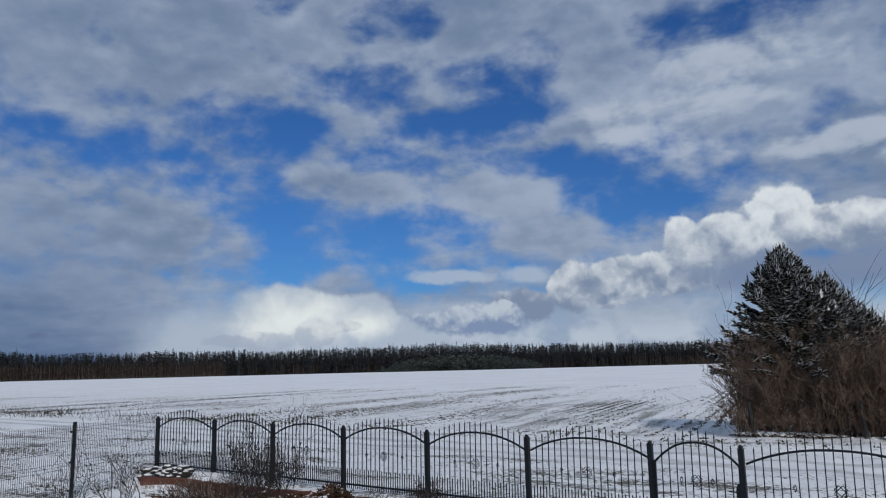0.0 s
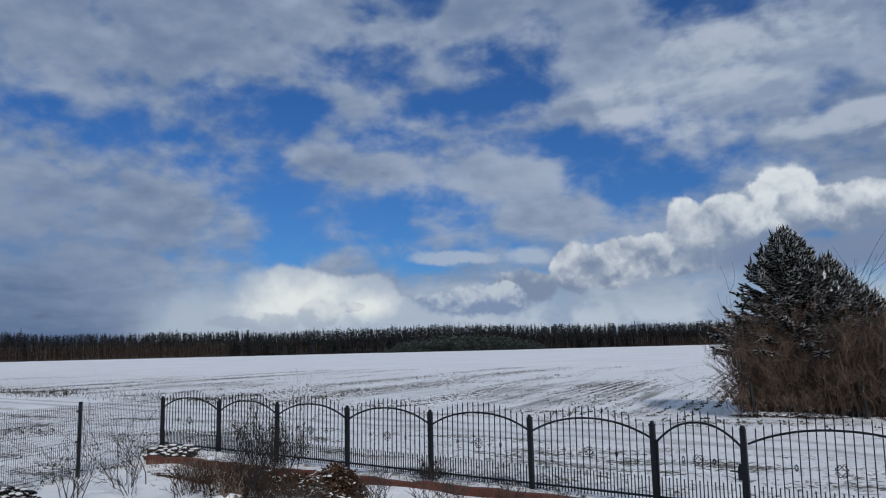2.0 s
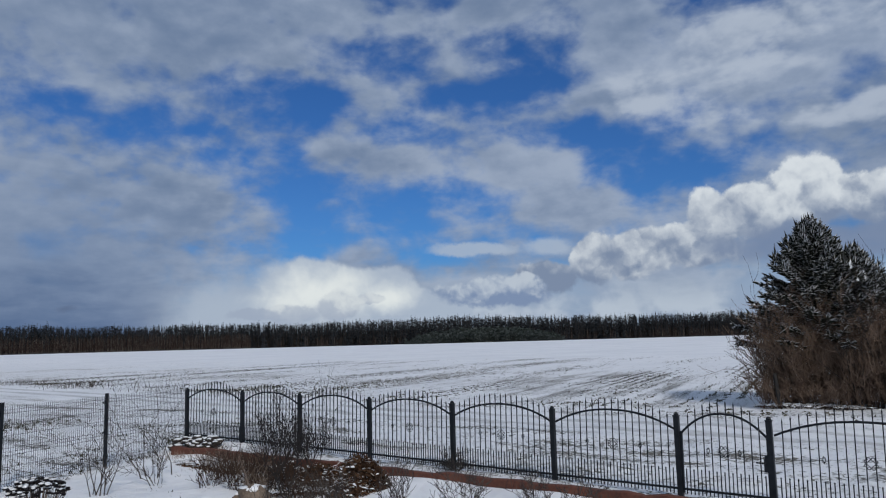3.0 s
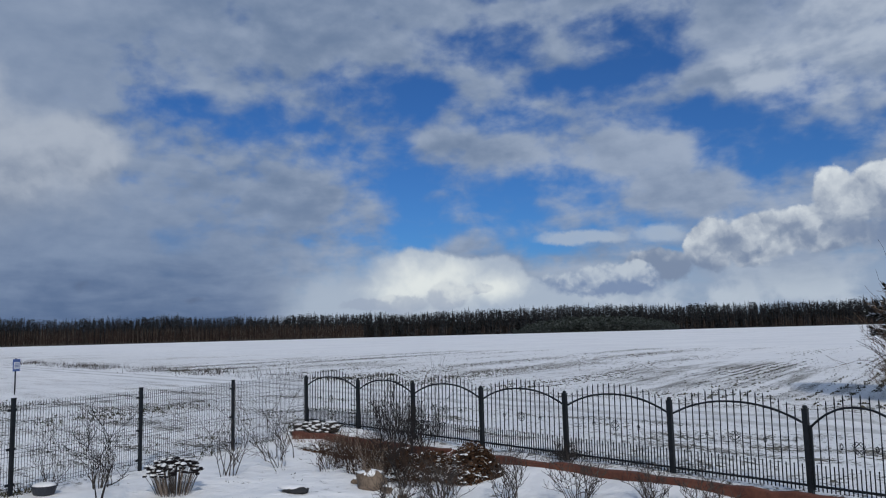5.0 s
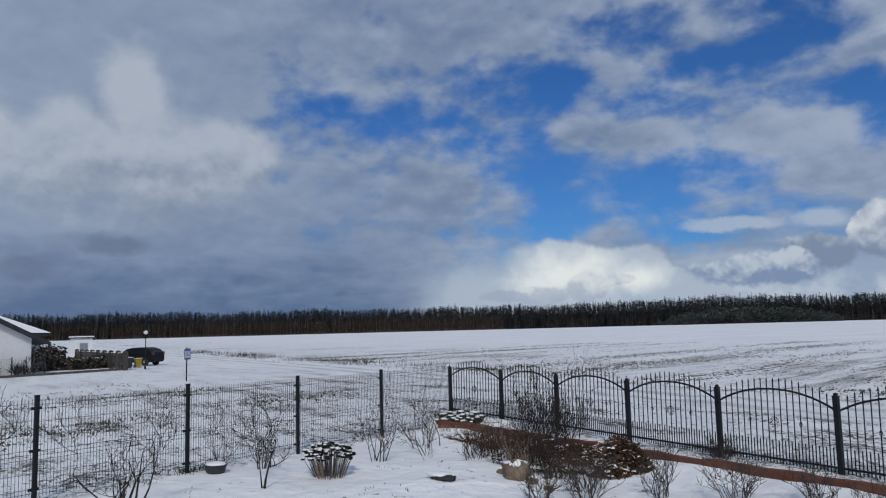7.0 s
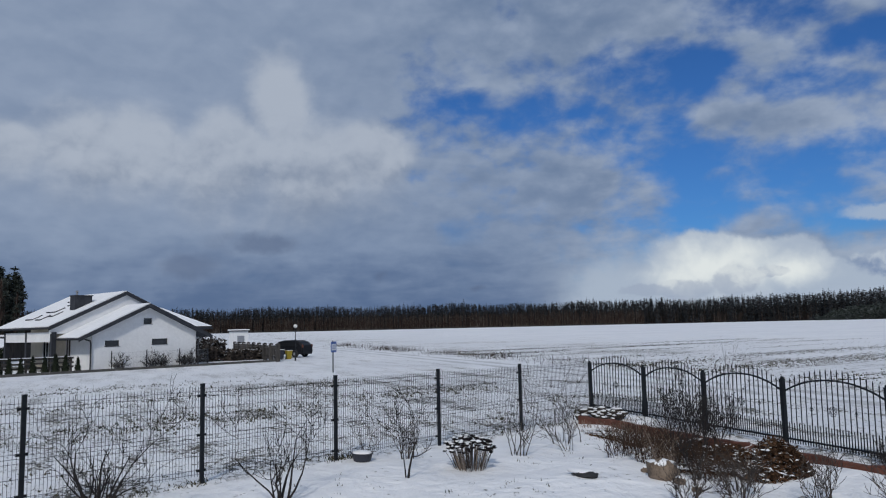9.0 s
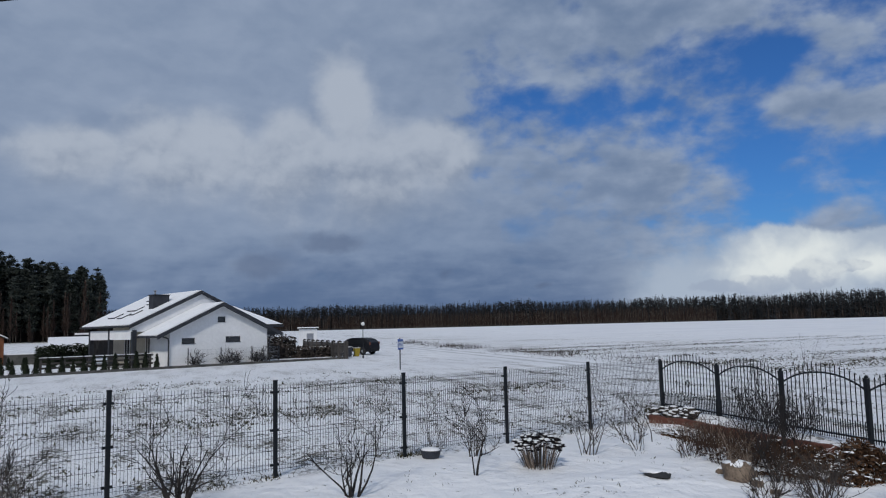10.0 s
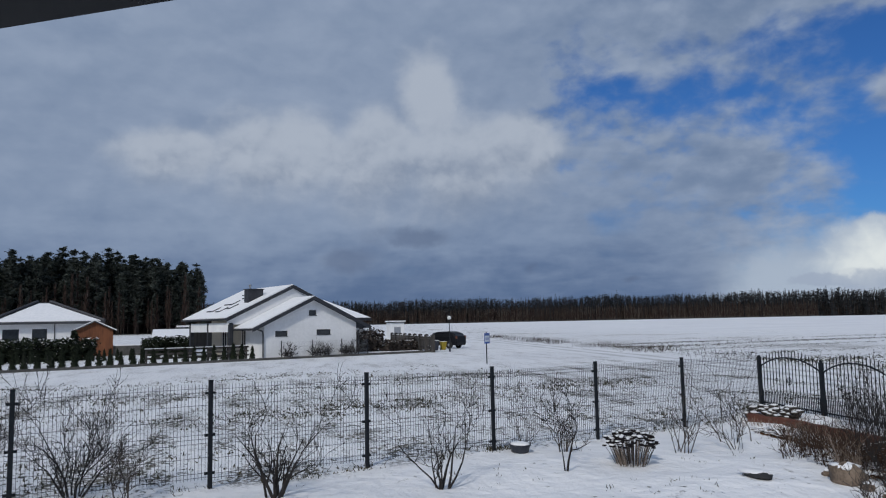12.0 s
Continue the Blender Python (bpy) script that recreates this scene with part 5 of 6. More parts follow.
def build_conifers():
    r = np.random.default_rng(5)
    meshes = [arrays("foliage", conifer_mesh(r, 1.0, 0.22, 520), [BARK, THUJA]) for _ in range(4)]
    for i in range(32):
        s = -0.9 - 0.655 * i
        p = HOUSE @ Vector((s + r.normal() * 0.05, 0.1 + r.normal() * 0.06, 0))
        k = 1.0 + 0.10 * r.normal()
        o = solo("small_thuja", meshes[i % 4], None, "small dark green conical thuja standing in snow", "conifer", pose(p.x, p.y, 0.0, 0, 0, r.random() * 360), "thuja row along the plot")
        o.scale = (k, k, k)
    for i in range(22):
        p = HOUSE @ Vector((-2.5 - 0.95 * i + r.normal() * 0.1, 9.8 + r.normal() * 0.1, 0))
        k = 0.95 + 0.10 * r.normal()
        o = solo("small_thuja", meshes[(i + 1) % 4], None, "small dark green conical thuja standing in snow", "conifer", pose(p.x, p.y, 0.0, 0, 0, r.random() * 360), "second thuja row")
        o.scale = (k, k, k)

    def hedge(name, label, s0, s1, y, h, depth, mat=THUJA):
        n = int((s1 - s0) * depth * 520)
        c = np.stack([s0 + (s1 - s0) * r.random(n), y + depth * (r.random(n) - 0.5), h * r.random(n) ** 0.8 * (0.85 + 0.15 * np.sin(np.arange(n)))], 1)
        v, t = tri_clumps(r, c, 0.09 + 0.07 * r.random(n), 0.8)
        c2 = np.stack([s0 + (s1 - s0) * r.random(n // 8), y + depth * (r.random(n // 8) - 0.5), h * (0.55 + 0.45 * r.random(n // 8))], 1)
        v2, t2 = tri_clumps(r, c2, 0.06 + 0.05 * r.random(len(c2)), 0.3)
        solo(name, arrays(name, [(v, t, 0), (v2, t2, 1)], [mat, SNOW]), None, label, "hedge", HOUSE)
    hedge("clipped_hedge", "dark clipped evergreen hedge dusted with snow", -27.0, -8.0, 13.5, 1.72, 1.5)
    hedge("garden_hedge", "dark shrub border with snow on its leaves", -3.4, 0.6, 17.2, 1.6, 1.5)
    hedge("drive_hedge", "bare dark hedge with snow beside the house", 8.5, 13.2, 6.0, 1.9, 2.2, GREYTWIG)
    hedge("drive_hedge", "low dark snowy border behind the slat fence", 13.2, 17.0, 5.0, 0.9, 1.6, GREYTWIG)
    for s in (-9.6,):
        o = solo("round_thuja", meshes[1], None, "taller dark thuja beside the hedge", "conifer", HOUSE @ pose(s, 13.2, 0.0), "tall thujas")
        o.scale = (2.6, 2.6, 2.2)


build_conifers()


# ---- bare shrubs and saplings ----
def grow(m, r, p, d, length, rad, depth, spread=0.55, lift=0.12, wander=0.16, kids=3, thin=None, least=0.003):
    """One stem with side shoots, as tapered tubes; depth counts the orders of branching."""
    steps = 4 if depth else 3
    pts, radii = [p], [rad]
    for i in range(steps):
        d = (d + Vector(r.normal(size=3)) * wander + Vector((0, 0, lift))).normalized()
        p = p + d * (length / steps)
        pts.append(p)
        radii.append(max(least * 0.6, rad * (1 - 0.72 * (i + 1) / steps)))
    m.tube(pts, radii, 4 if rad < 0.012 else 6, cap=False)
    if thin is not None:
        thin.append(p)
    if depth:
        for k in range(kids + int(r.random() * 2)):
            i = 1 + int(r.random() * steps)
            q = pts[min(i, steps)]
            side = Vector(r.normal(size=3))
            side.z *= 0.5
            nd = (d * (1 - spread) + side.normalized() * spread + Vector((0, 0, 0.15))).normalized()
            grow(m, r, q, nd, length * (0.45 + 0.3 * r.random()), max(least, radii[min(i, steps)] * 0.75), depth - 1, spread, lift, wander, kids, thin, least)


BERRIES = {}


def shrub(name, label, x, y, seed, stems, height, fan, rad=0.008, depth=2, kids=3, mat=None, z=None, category="shrub", group="", buds=0.0, foot=0.12, wander=0.16, least=0.003):
    r = np.random.default_rng(seed)
    ob = thing(name, label, category, pose(x, y, (land_at(x, y) if z is None else z) - 0.03), group)
    tips = []
    for i in range(stems):
        a = 2 * math.pi * (i + 0.6 * r.random()) / stems
        f = fan * (0.35 + 0.65 * r.random())
        d = Vector((math.cos(a) * f, math.sin(a) * f, 1.0)).normalized()
        m = Mesh()
        grow(m, r, Vector((math.cos(a) * foot * r.random(), math.sin(a) * foot * r.random(), 0)), d, height * (0.65 + 0.45 * r.random()), rad * (0.7 + 0.5 * r.random()), depth, 0.5, 0.08, wander, kids, tips, least)
        part("stem", m, mat or GREYTWIG, ob)
    if buds:
        if buds not in BERRIES:
            BERRIES[buds] = Mesh().lump((0, 0, 0), (buds, buds * 0.85, buds), 5, 0.2, 4, 6).data("berry", SEEDHEAD)
        for p in tips:
            if r.random() < 0.42:
                part("berry", BERRIES[buds], None, ob, at=pose(p.x, p.y, p.z, 0, 0, 360 * r.random()))
    return ob


def build_garden_shrubs():
    shrub("young_fruit_tree", "bare young fruit tree with forked dark branches", -11.16, 4.15, 11, 2, 1.0, 0.32, 0.019, 3, 3, DARKBARK, category="tree", foot=0.03, least=0.0042)
    shrub("bare_shrub", "bare leafless shrub with many forked branches", -10.66, 2.07, 12, 7, 0.86, 0.75, 0.022, 3, 2, DARKBARK, group="bare shrubs", foot=0.12, least=0.0042)
    shrub("bare_shrub", "broad bare leafless shrub before the wire fence", -10.66, -0.21, 13, 8, 0.95, 0.75, 0.021, 3, 2, DARKBARK, group="bare shrubs", foot=0.15, least=0.0042)
    shrub("bare_shrub", "tall bare leafless shrub with budded twigs", -11.55, -3.0, 14, 9, 0.95, 0.6, 0.016, 3, 3, DARKBARK, group="bare shrubs", buds=0.007, foot=0.35, least=0.0042)
    shrub("bare_shrub", "tall bare leafless shrub with budded twigs", -11.6, -4.6, 141, 9, 0.9, 0.6, 0.016, 3, 3, DARKBARK, group="bare shrubs", foot=0.35, least=0.0042)
    shrub("low_shrub", "low bare twiggy shrub in the snow", -10.9, -2.2, 15, 9, 0.52, 0.5, 0.007, 2, 3, GREYTWIG, group="bare shrubs", least=0.0042)
    shrub("bare_shrub", "slender bare shrub beside the fence post", -12.75, 4.75, 16, 7, 0.50, 0.45, 0.011, 2, 3, GREYTWIG, group="bare shrubs", least=0.0042)
    shrub("bare_shrub", "arching pale bare shrub with drooping canes", -12.0, 6.62, 17, 8, 0.95, 0.5, 0.011, 2, 2, GREYTWIG, group="bare shrubs", foot=0.2, least=0.0042)
    shrub("bare_shrub", "tall thin bare shrub at the fence corner", -12.75, 8.1, 18, 6, 0.95, 0.34, 0.011, 2, 2, GREYTWIG, group="bare shrubs", foot=0.3, least=0.0042)
    shrub("bare_shrub", "thin bare shrub at the fence corner", -12.1, 7.7, 19, 6, 0.5, 0.5, 0.008, 2, 3, GREYTWIG, group="bare shrubs", least=0.0042)
    for k, (x, y, h) in enumerate(((-12.2, 9.1, 0.38), (-11.7, 8.9, 0.40), (-11.2, 9.0, 0.42), (-10.8, 8.75, 0.44), (-10.35, 8.85, 0.45), (-10.0, 8.3, 0.42), (-9.6, 7.9, 0.40))):
        shrub("dry_stalk_clump", "upright dark dry stalks crowded below the red kerb", x, y, 520 + k, 26, h, 0.28, 0.006, 1, 2, (DRY, GREYTWIG, TWIG)[k % 3], category="plant", group="bed shrubs", foot=0.34, least=0.0042)
    shrub("bare_shrub", "tall dark bare shrub standing before the rusty bed", -8.85, 7.85, 540, 6, 0.80, 0.40, 0.013, 2, 3, DARKBARK, group="bare shrubs", foot=0.12, least=0.0042)
    shrub("bare_shrub", "tall dark bare shrub standing before the rusty bed", -9.75, 8.35, 541, 7, 0.82, 0.40, 0.012, 2, 3, DARKBARK, group="bare shrubs", foot=0.2, least=0.0042)
    # bed along the kerb
    for i, (x, y, h) in enumerate(((-12.1, 10.35, 0.60), (-11.55, 10.3, 0.68), (-11.0, 10.35, 0.62), (-10.3, 9.5, 0.55))):
        shrub("rose_bush", "dark leafless rose bush with dried hips", x, y, 20 + i, 9, h * 1.08, 0.45, 0.010, 2, 3, DARKBARK, group="bed shrubs", buds=0.014, foot=0.35, least=0.0042)
    for i, (x, y, h) in enumerate(((-10.9, 8.0, 0.40), (-10.5, 8.3, 0.40), (-10.1, 7.95, 0.42), (-9.75, 8.25, 0.44), (-9.4, 8.1, 0.42), (-9.1, 8.4, 0.4), (-11.3, 8.5, 0.32), (-8.7, 8.0, 0.34))):
        shrub("twiggy_bush", "dense leafless brown bush in the garden bed", x, y, 30 + i, 22, h, 0.5, 0.006, 2, 2, TWIG, group="bed shrubs", foot=0.32, least=0.0042)
    for i, (x, y, h) in enumerate(((-7.55, 7.3, 0.46), (-7.0, 8.15, 0.5), (-6.25, 8.75, 0.5), (-7.9, 6.8, 0.36), (-7.9, 7.75, 0.45), (-5.3, 9.1, 0.32), (-4.6, 9.2, 0.3))):
        shrub("low_shrub", "low bare twiggy shrub in the snow", x, y, 50 + i, 14, h, 0.75, 0.008, 2, 3, GREYTWIG, group="bed shrubs", foot=0.2, least=0.0042)
    shrub("dwarf_conifer", "small dark bush at the foot of the fence", -7.75, 10.6, 60, 22, 0.26, 0.8, 0.006, 2, 3, DARKBARK, group="bed shrubs", foot=0.2, least=0.0042)
    shrub("tall_weed", "single tall dry weed beyond the fence", -12.6, 12.2, 61, 2, 1.5, 0.06, 0.005, 1, 2, GREYTWIG, category="weed", wander=0.05, least=0.0042)


build_garden_shrubs()


def leaf_mound(name, label, x, y, seed, size, count, mat, snow=0.06):
    r = np.random.default_rng(seed)
    count *= 2
    a, q = r.random(count) * 2 * math.pi, np.sqrt(r.random(count))
    c = np.stack([size[0] * q * np.cos(a), size[1] * q * np.sin(a), size[2] * (1 - q ** 2) * (0.4 + 0.6 * r.random(count)) + 0.03], 1)
    v, t = tri_clumps(r, c, 0.014 + 0.016 * r.random(count), 0.9)
    k = int(count * snow)
    c2 = c[:k] + np.array([0, 0, 0.05])
    v2, t2 = tri_clumps(r, c2, 0.028 + 0.03 * r.random(k), 0.3)
    ob = thing(name, label, "plant", pose(x, y, land_at(x, y) - 0.02), "dry bed plants")
    tagged(part("leaves", arrays("leaves", [(v, t, 0)], [mat]), None, ob), kind="stuff")
    tagged(part("snow", arrays("snow", [(v2, t2, 0)], [SNOW]), None, ob), kind="stuff")


def build_bed():
    leaf_mound("rusty_perennial", "rust-brown dead perennial clump with bits of snow", -8.55, 9.10, 1, (0.58, 0.46, 0.54), 3000, RUST, 0.025)
    leaf_mound("rusty_perennial", "rust-brown dead perennial clump with bits of snow", -9.20, 8.85, 2, (0.62, 0.5, 0.42), 2600, RUST, 0.045)
    leaf_mound("rusty_perennial", "rust-brown dead perennial clump with bits of snow", -8.35, 8.6, 3, (0.35, 0.3, 0.22), 700, RUST, 0.06)
    leaf_mound("rusty_perennial", "rust-brown dead perennial clump with bits of snow", -9.9, 8.8, 6, (0.55, 0.45, 0.32), 1500, RUST, 0.05)
    leaf_mound("rusty_perennial", "rust-brown dead perennial clump with bits of snow", -10.5, 9.15, 7, (0.6, 0.35, 0.18), 800, RUST, 0.1)
    leaf_mound("rusty_perennial", "low rust-brown dead perennial clump along the kerb", -11.7, 9.3, 8, (0.7, 0.3, 0.11), 700, RUST, 0.12)
    leaf_mound("rusty_perennial", "low rust-brown dead perennial clump along the kerb", -13.0, 9.35, 9, (0.7, 0.28, 0.10), 700, RUST, 0.15)
    leaf_mound("bed_litter", "dark brown leaf litter and snow patches in the bed", -9.9, 8.6, 91, (1.3, 0.75, 0.07), 1300, RUST, 0.5)
    leaf_mound("bed_litter", "dark brown leaf litter and snow patches in the bed", -12.4, 9.35, 92, (1.7, 0.35, 0.06), 700, RUST, 0.4)
    for i in range(8):
        shrub("dry_perennial", "pale dry stalks of a perennial below the kerb", -14.3 + 0.42 * i, 9.45 + 0.06 * (i % 3), 400 + i, 16, 0.17, 0.35, 0.004, 1, 2, DRY, category="plant", group="dry bed plants", foot=0.22)
    # red kerb
    r = np.random.default_rng(8)
    xs = np.linspace(-14.9, 1.5, 60)
    m = Mesh()
    v, f = [], []
    for i, x in enumerate(xs):
        z = 0.228 - 0.002 * (x + 15) + 0.012 * r.normal()
        y = 9.92 + 0.012 * r.normal()
        g = land_at(x, y) - 0.1
        v += [(x, y - 0.06, g), (x, y - 0.055, z - 0.012), (x, y - 0.04, z), (x, y + 0.05, z), (x, y + 0.06, g)]
        if i:
            a = 5 * (i - 1)
            f += [(a + k, a + 5 + k, a + 6 + k, a + 1 + k) for k in range(4)]
    f += [(0, 1, 2, 3, 4), tuple(5 * 59 + k for k in (4, 3, 2, 1, 0))]
    solo("bed_kerb", m.add(v, f), OXIDE, "rust-red concrete kerb along the garden bed", "kerb", kind="structure")
    # stones at the corner, snow on top
    for i in range(56):
        x, y = -15.15 + 1.5 * r.random(), 9.98 + 0.34 * r.random()
        s = 0.055 + 0.05 * r.random()
        z = land_at(x, y) + 0.04 + (0.09 if i % 2 else 0.03) + 0.05 * (i % 3 == 0)
        ob = thing("corner_stone", "small snow-capped stone in the corner pile", "stone", pose(x, y, z, 0, 0, 360 * r.random()), "corner stones")
        part("rock", Mesh().lump((0, 0, 0), (s * 1.25, s, s * 0.5), i, 0.22), DARKROCK, ob, smooth=True)
        part("snow", Mesh().lump((0, 0, s * 0.38), (s * 0.95, s * 0.8, s * 0.26), i + 90, 0.18), SNOW, ob, smooth=True)
    for i, (x, y, s) in enumerate(((-9.12, 7.42, 0.22), (-9.60, 7.50, 0.08), (-8.75, 7.42, 0.09), (-8.35, 7.35, 0.07))):
        ob = thing("boulder", "brown garden boulder topped with snow", "stone", pose(x, y, land_at(x, y) + 0.3 * s, 0, 0, 40 + 70 * i), "garden boulders")
        part("rock", Mesh().lump((0, 0, 0), (s * 1.15, s * 0.85, s * 0.9), i + 40, 0.24, 7, 10), ROCK, ob, smooth=True)
        part("snow", Mesh().lump((-0.08 * s, 0.05 * s, s * 0.72), (s * 0.9, s * 0.66, s * 0.26), i + 60, 0.15, 6, 10), SNOW, ob, smooth=True)
    ob = thing("paving_slab", "dark flat stone half buried in snow", "stone", pose(-9.65, 6.42, land_at(-9.65, 6.42) + 0.02, 0, 0, 20))
    part("stone", Mesh().lump((0, 0, 0), (0.24, 0.15, 0.055), 77, 0.15, 6, 10), surface("dark_stone", (0.012, 0.012, 0.013), (0.035, 0.035, 0.036), 5, 0.7), ob)
    part("snow", Mesh().lump((-0.1, 0.04, 0.035), (0.24, 0.15, 0.04), 78, 0.12, 6, 10), SNOW, ob, smooth=True)


build_bed()


def build_sedum_and_pot():
    r = np.random.default_rng(14)
    x, y = -11.35, 5.33
    ob = thing("sedum_clump", "dry sedum clump with snowy dark flower heads", "plant", pose(x, y, land_at(x, y) - 0.02))
    stalks = Mesh()
    heads, caps = Mesh(), Mesh()
    for i in range(120):
        a, q = r.random() * 2 * math.pi, math.sqrt(r.random())
        top = Vector((0.42 * q * math.cos(a), 0.42 * q * math.sin(a), 0.50 - 0.14 * q * q + 0.03 * r.normal()))
        foot = Vector((0.24 * q * math.cos(a), 0.24 * q * math.sin(a), 0))
        part("stalk", Mesh().tube([foot, foot.lerp(top, 0.5) + Vector((0, 0, 0.02)), top], [0.004, 0.004, 0.003], 4), (DRY if i % 3 == 0 else GREYTWIG), ob)
        s = 0.036 + 0.016 * r.random()
        part("flower_head", Mesh().lump(top, (s, s, 0.016), i, 0.3, 4, 7), SEEDHEAD, ob)
        if r.random() < 0.5:
            caps.lump(top + Vector((0, 0, 0.02)), (s * 0.9, s * 0.9, 0.015), i + 200, 0.2, 4, 7)
    tagged(part("snow", caps, SNOW, ob, "caps of snow on the heads", True), kind="stuff")
    p = thing("plant_pot", "oval dark plastic planter filled with snow", "planter", pose(-12.95, 3.98, land_at(-12.95, 3.98), 0, 0, 20))
    tub = Mesh().lathe([(0.20, 0.0), (0.215, 0.02), (0.255, 0.19), (0.275, 0.195), (0.275, 0.225), (0.245, 0.225), (0.235, 0.19)], 20)
    p.scale = (0.80, 0.66, 0.64)
    part("tub", tub, POTPLASTIC, p, smooth=False)
    part("snow", Mesh().lathe([(0.236, 0.17), (0.246, 0.225), (0.20, 0.265), (0.10, 0.285), (0.01, 0.29)], 20), SNOW, p, "snow heaped in the pot", True)
    shrub("potted_shrub", "thin bare shrub growing behind the planter", -13.15, 4.15, 71, 6, 0.8, 0.3, 0.006, 2, 3, GREYTWIG)


build_sedum_and_pot()


# ---- dry weeds along the track ----
def build_weeds():
    r = np.random.default_rng(15)
    vs, k = [], 0
    n = 2600
    for i in range(n):
        q = r.random()
        x = -30 - 75 * q
        y = 22.4 - 0.075 * x - 0.4 + 0.9 * r.normal()
        if math.sin(x * 0.6) + math.sin(x * 0.23 + 1) + 0.8 * r.normal() < 0.1:
            continue
        z = land_at(x, y)
        h = 0.28 + 0.32 * r.random()
        w = 0.010 + 0.00016 * abs(x)
        a = r.random() * 6.28
        vs.append([(x - w * math.cos(a), y - w * math.sin(a), z - 0.03), (x + w * math.cos(a), y + w * math.sin(a), z - 0.03), (x + 0.2 * r.normal(), y + 0.2 * r.normal(), z + h)])
    v = np.array(vs).reshape(-1, 3)
    solo("trackside_weeds", arrays("trackside_weeds", [(v, np.arange(len(v)).reshape(-1, 3), 0)], [GREYTWIG]), None, "dry brown weeds standing along the snowy track", "weeds", kind="stuff")


build_weeds()


# ---- spruces with the thicket round their feet ----
def build_spruce(x, y, h, width, seed, label, limbs=270):
    r = np.random.default_rng(seed)
    ob = thing("spruce_tree", label, "tree", pose(x, y, land_at(x, y) - 0.1), "spruces")
    part("trunk", Mesh().tube([(0, 0, 0), (0.03, 0.02, h * 0.5), (0, 0, h)], [0.13, 0.08, 0.012], 8), BARK, ob)
    wood, tips, snow = Mesh(), [], []
    sizes, dirs = [], []
    for i in range(limbs):
        q = ((i + r.random()) / limbs) ** 0.85
        z = h * (0.33 + 0.66 * q)
        reach = width * ((1 - q) ** 0.9) * (0.72 + 0.42 * r.random()) + 0.10
        a = i * 2.399 + r.normal() * 0.3
        base = Vector((0, 0, z))
        up = 0.75 * q + 0.12
        d = Vector((math.cos(a), math.sin(a), up)).normalized()
        end = base + d * reach + Vector((0, 0, -0.10 * reach * (1 - q)))
        mid = base.lerp(end, 0.5) + Vector((0, 0, -0.06 * reach))
        wood.tube([base, mid, end], [0.018, 0.012, 0.004], 4, cap=False)
        side = Vector((-math.sin(a), math.cos(a), 0))
        k = int(12 + 34 * reach)
        for j in range(k):
            s = 0.18 + 0.82 * (j + r.random()) / k
            p = base.lerp(mid, s * 2) if s < 0.5 else mid.lerp(end, s * 2 - 1)
            sg = -1 if j % 2 else 1
            o = (side * sg * (0.5 + 0.4 * r.random()) + d * 0.55 + Vector((0, 0, 0.22 * r.normal() - 0.1))).normalized()
            tips.append(p)
            dirs.append(o)
            sizes.append((0.16 + 0.16 * r.random()) * (0.65 + 0.5 * (1 - q)))
        for j in range(3):
            tips.append(end)
            dirs.append((d + Vector(r.normal(size=3)) * 0.35 + Vector((0, 0, 0.25))).normalized())
            sizes.append(0.30)
        # upright young shoots round the top
        if q > 0.42 and r.random() < 0.6:
            tips.append(end)
            dirs.append(Vector((0.14 * r.normal(), 0.14 * r.normal(), 1.0)).normalized())
            sizes.append(0.35 + 0.25 * r.random())
            wood.tube([end, end + dirs[-1] * sizes[-1]], [0.010, 0.006], 4, cap=False)
    wood.tube([(0, 0, h - 0.1), (0.02, 0.01, h + 0.38)], [0.016, 0.007], 4, cap=False)
    for j in range(24):
        tips.append(Vector((0.05 * r.normal(), 0.05 * r.normal(), h * (0.86 + 0.15 * j / 24))))
        dirs.append(Vector((0.5 * r.normal(), 0.5 * r.normal(), 1.0)).normalized())
        sizes.append(0.3)
    p, d, s = np.array([tuple(t) for t in tips]), np.array([tuple(t) for t in dirs]), np.array(sizes)
    # every shoot: crossed slim needles blades round its axis
    ref = np.cross(d, np.array([0.2, 0.1, 1.0]))
    ref /= np.linalg.norm(ref, axis=1)[:, None]
    oth = np.cross(d, ref)
    vs = []
    for k in range(5):
        a = k * math.pi * 2 / 5
        w = (ref * math.cos(a) + oth * math.sin(a)) * (0.045)
        f0 = 0.12 * k
        vs.append(np.stack([p + d * (s * (f0 * 0.8))[:, None], p + d * (s * (f0 * 0.5 + 0.25))[:, None] + w, p + d * s[:, None]], 1))
    v = np.concatenate(vs).reshape(-1, 3)
    part("needles", arrays("needles", [(v, np.arange(len(v)).reshape(-1, 3), 0)], [NEEDLE]), None, ob)
    tagged(part("limb_wood", wood, BARK, ob), kind="stuff")
    keep = r.random(len(p)) < np.where(np.hypot(p[:, 0], p[:, 1]) > 0.35 * width * (1 - p[:, 2] / h), 0.9, 0.35)
    ps, ds, ss = p[keep], d[keep], s[keep]
    lift = np.array([0, 0, 0.022])
    w = ref[keep] * 0.055
    v = np.stack([ps + lift, ps + ds * (ss * 0.55)[:, None] + w + lift, ps + ds * (ss * 0.9)[:, None] + lift, ps + ds * (ss * 0.5)[:, None] - w + lift], 1).reshape(-1, 3)
    w = np.array([0, 0, 0.042]) + ref[keep] * 0.015
    v = np.concatenate([v, np.stack([ps + lift * 0.5, ps + ds * (ss * 0.45)[:, None] + w, ps + ds * (ss * 0.95)[:, None] + lift, ps + ds * (ss * 0.5)[:, None]], 1).reshape(-1, 3)])
    q = np.arange(len(v)).reshape(-1, 4)
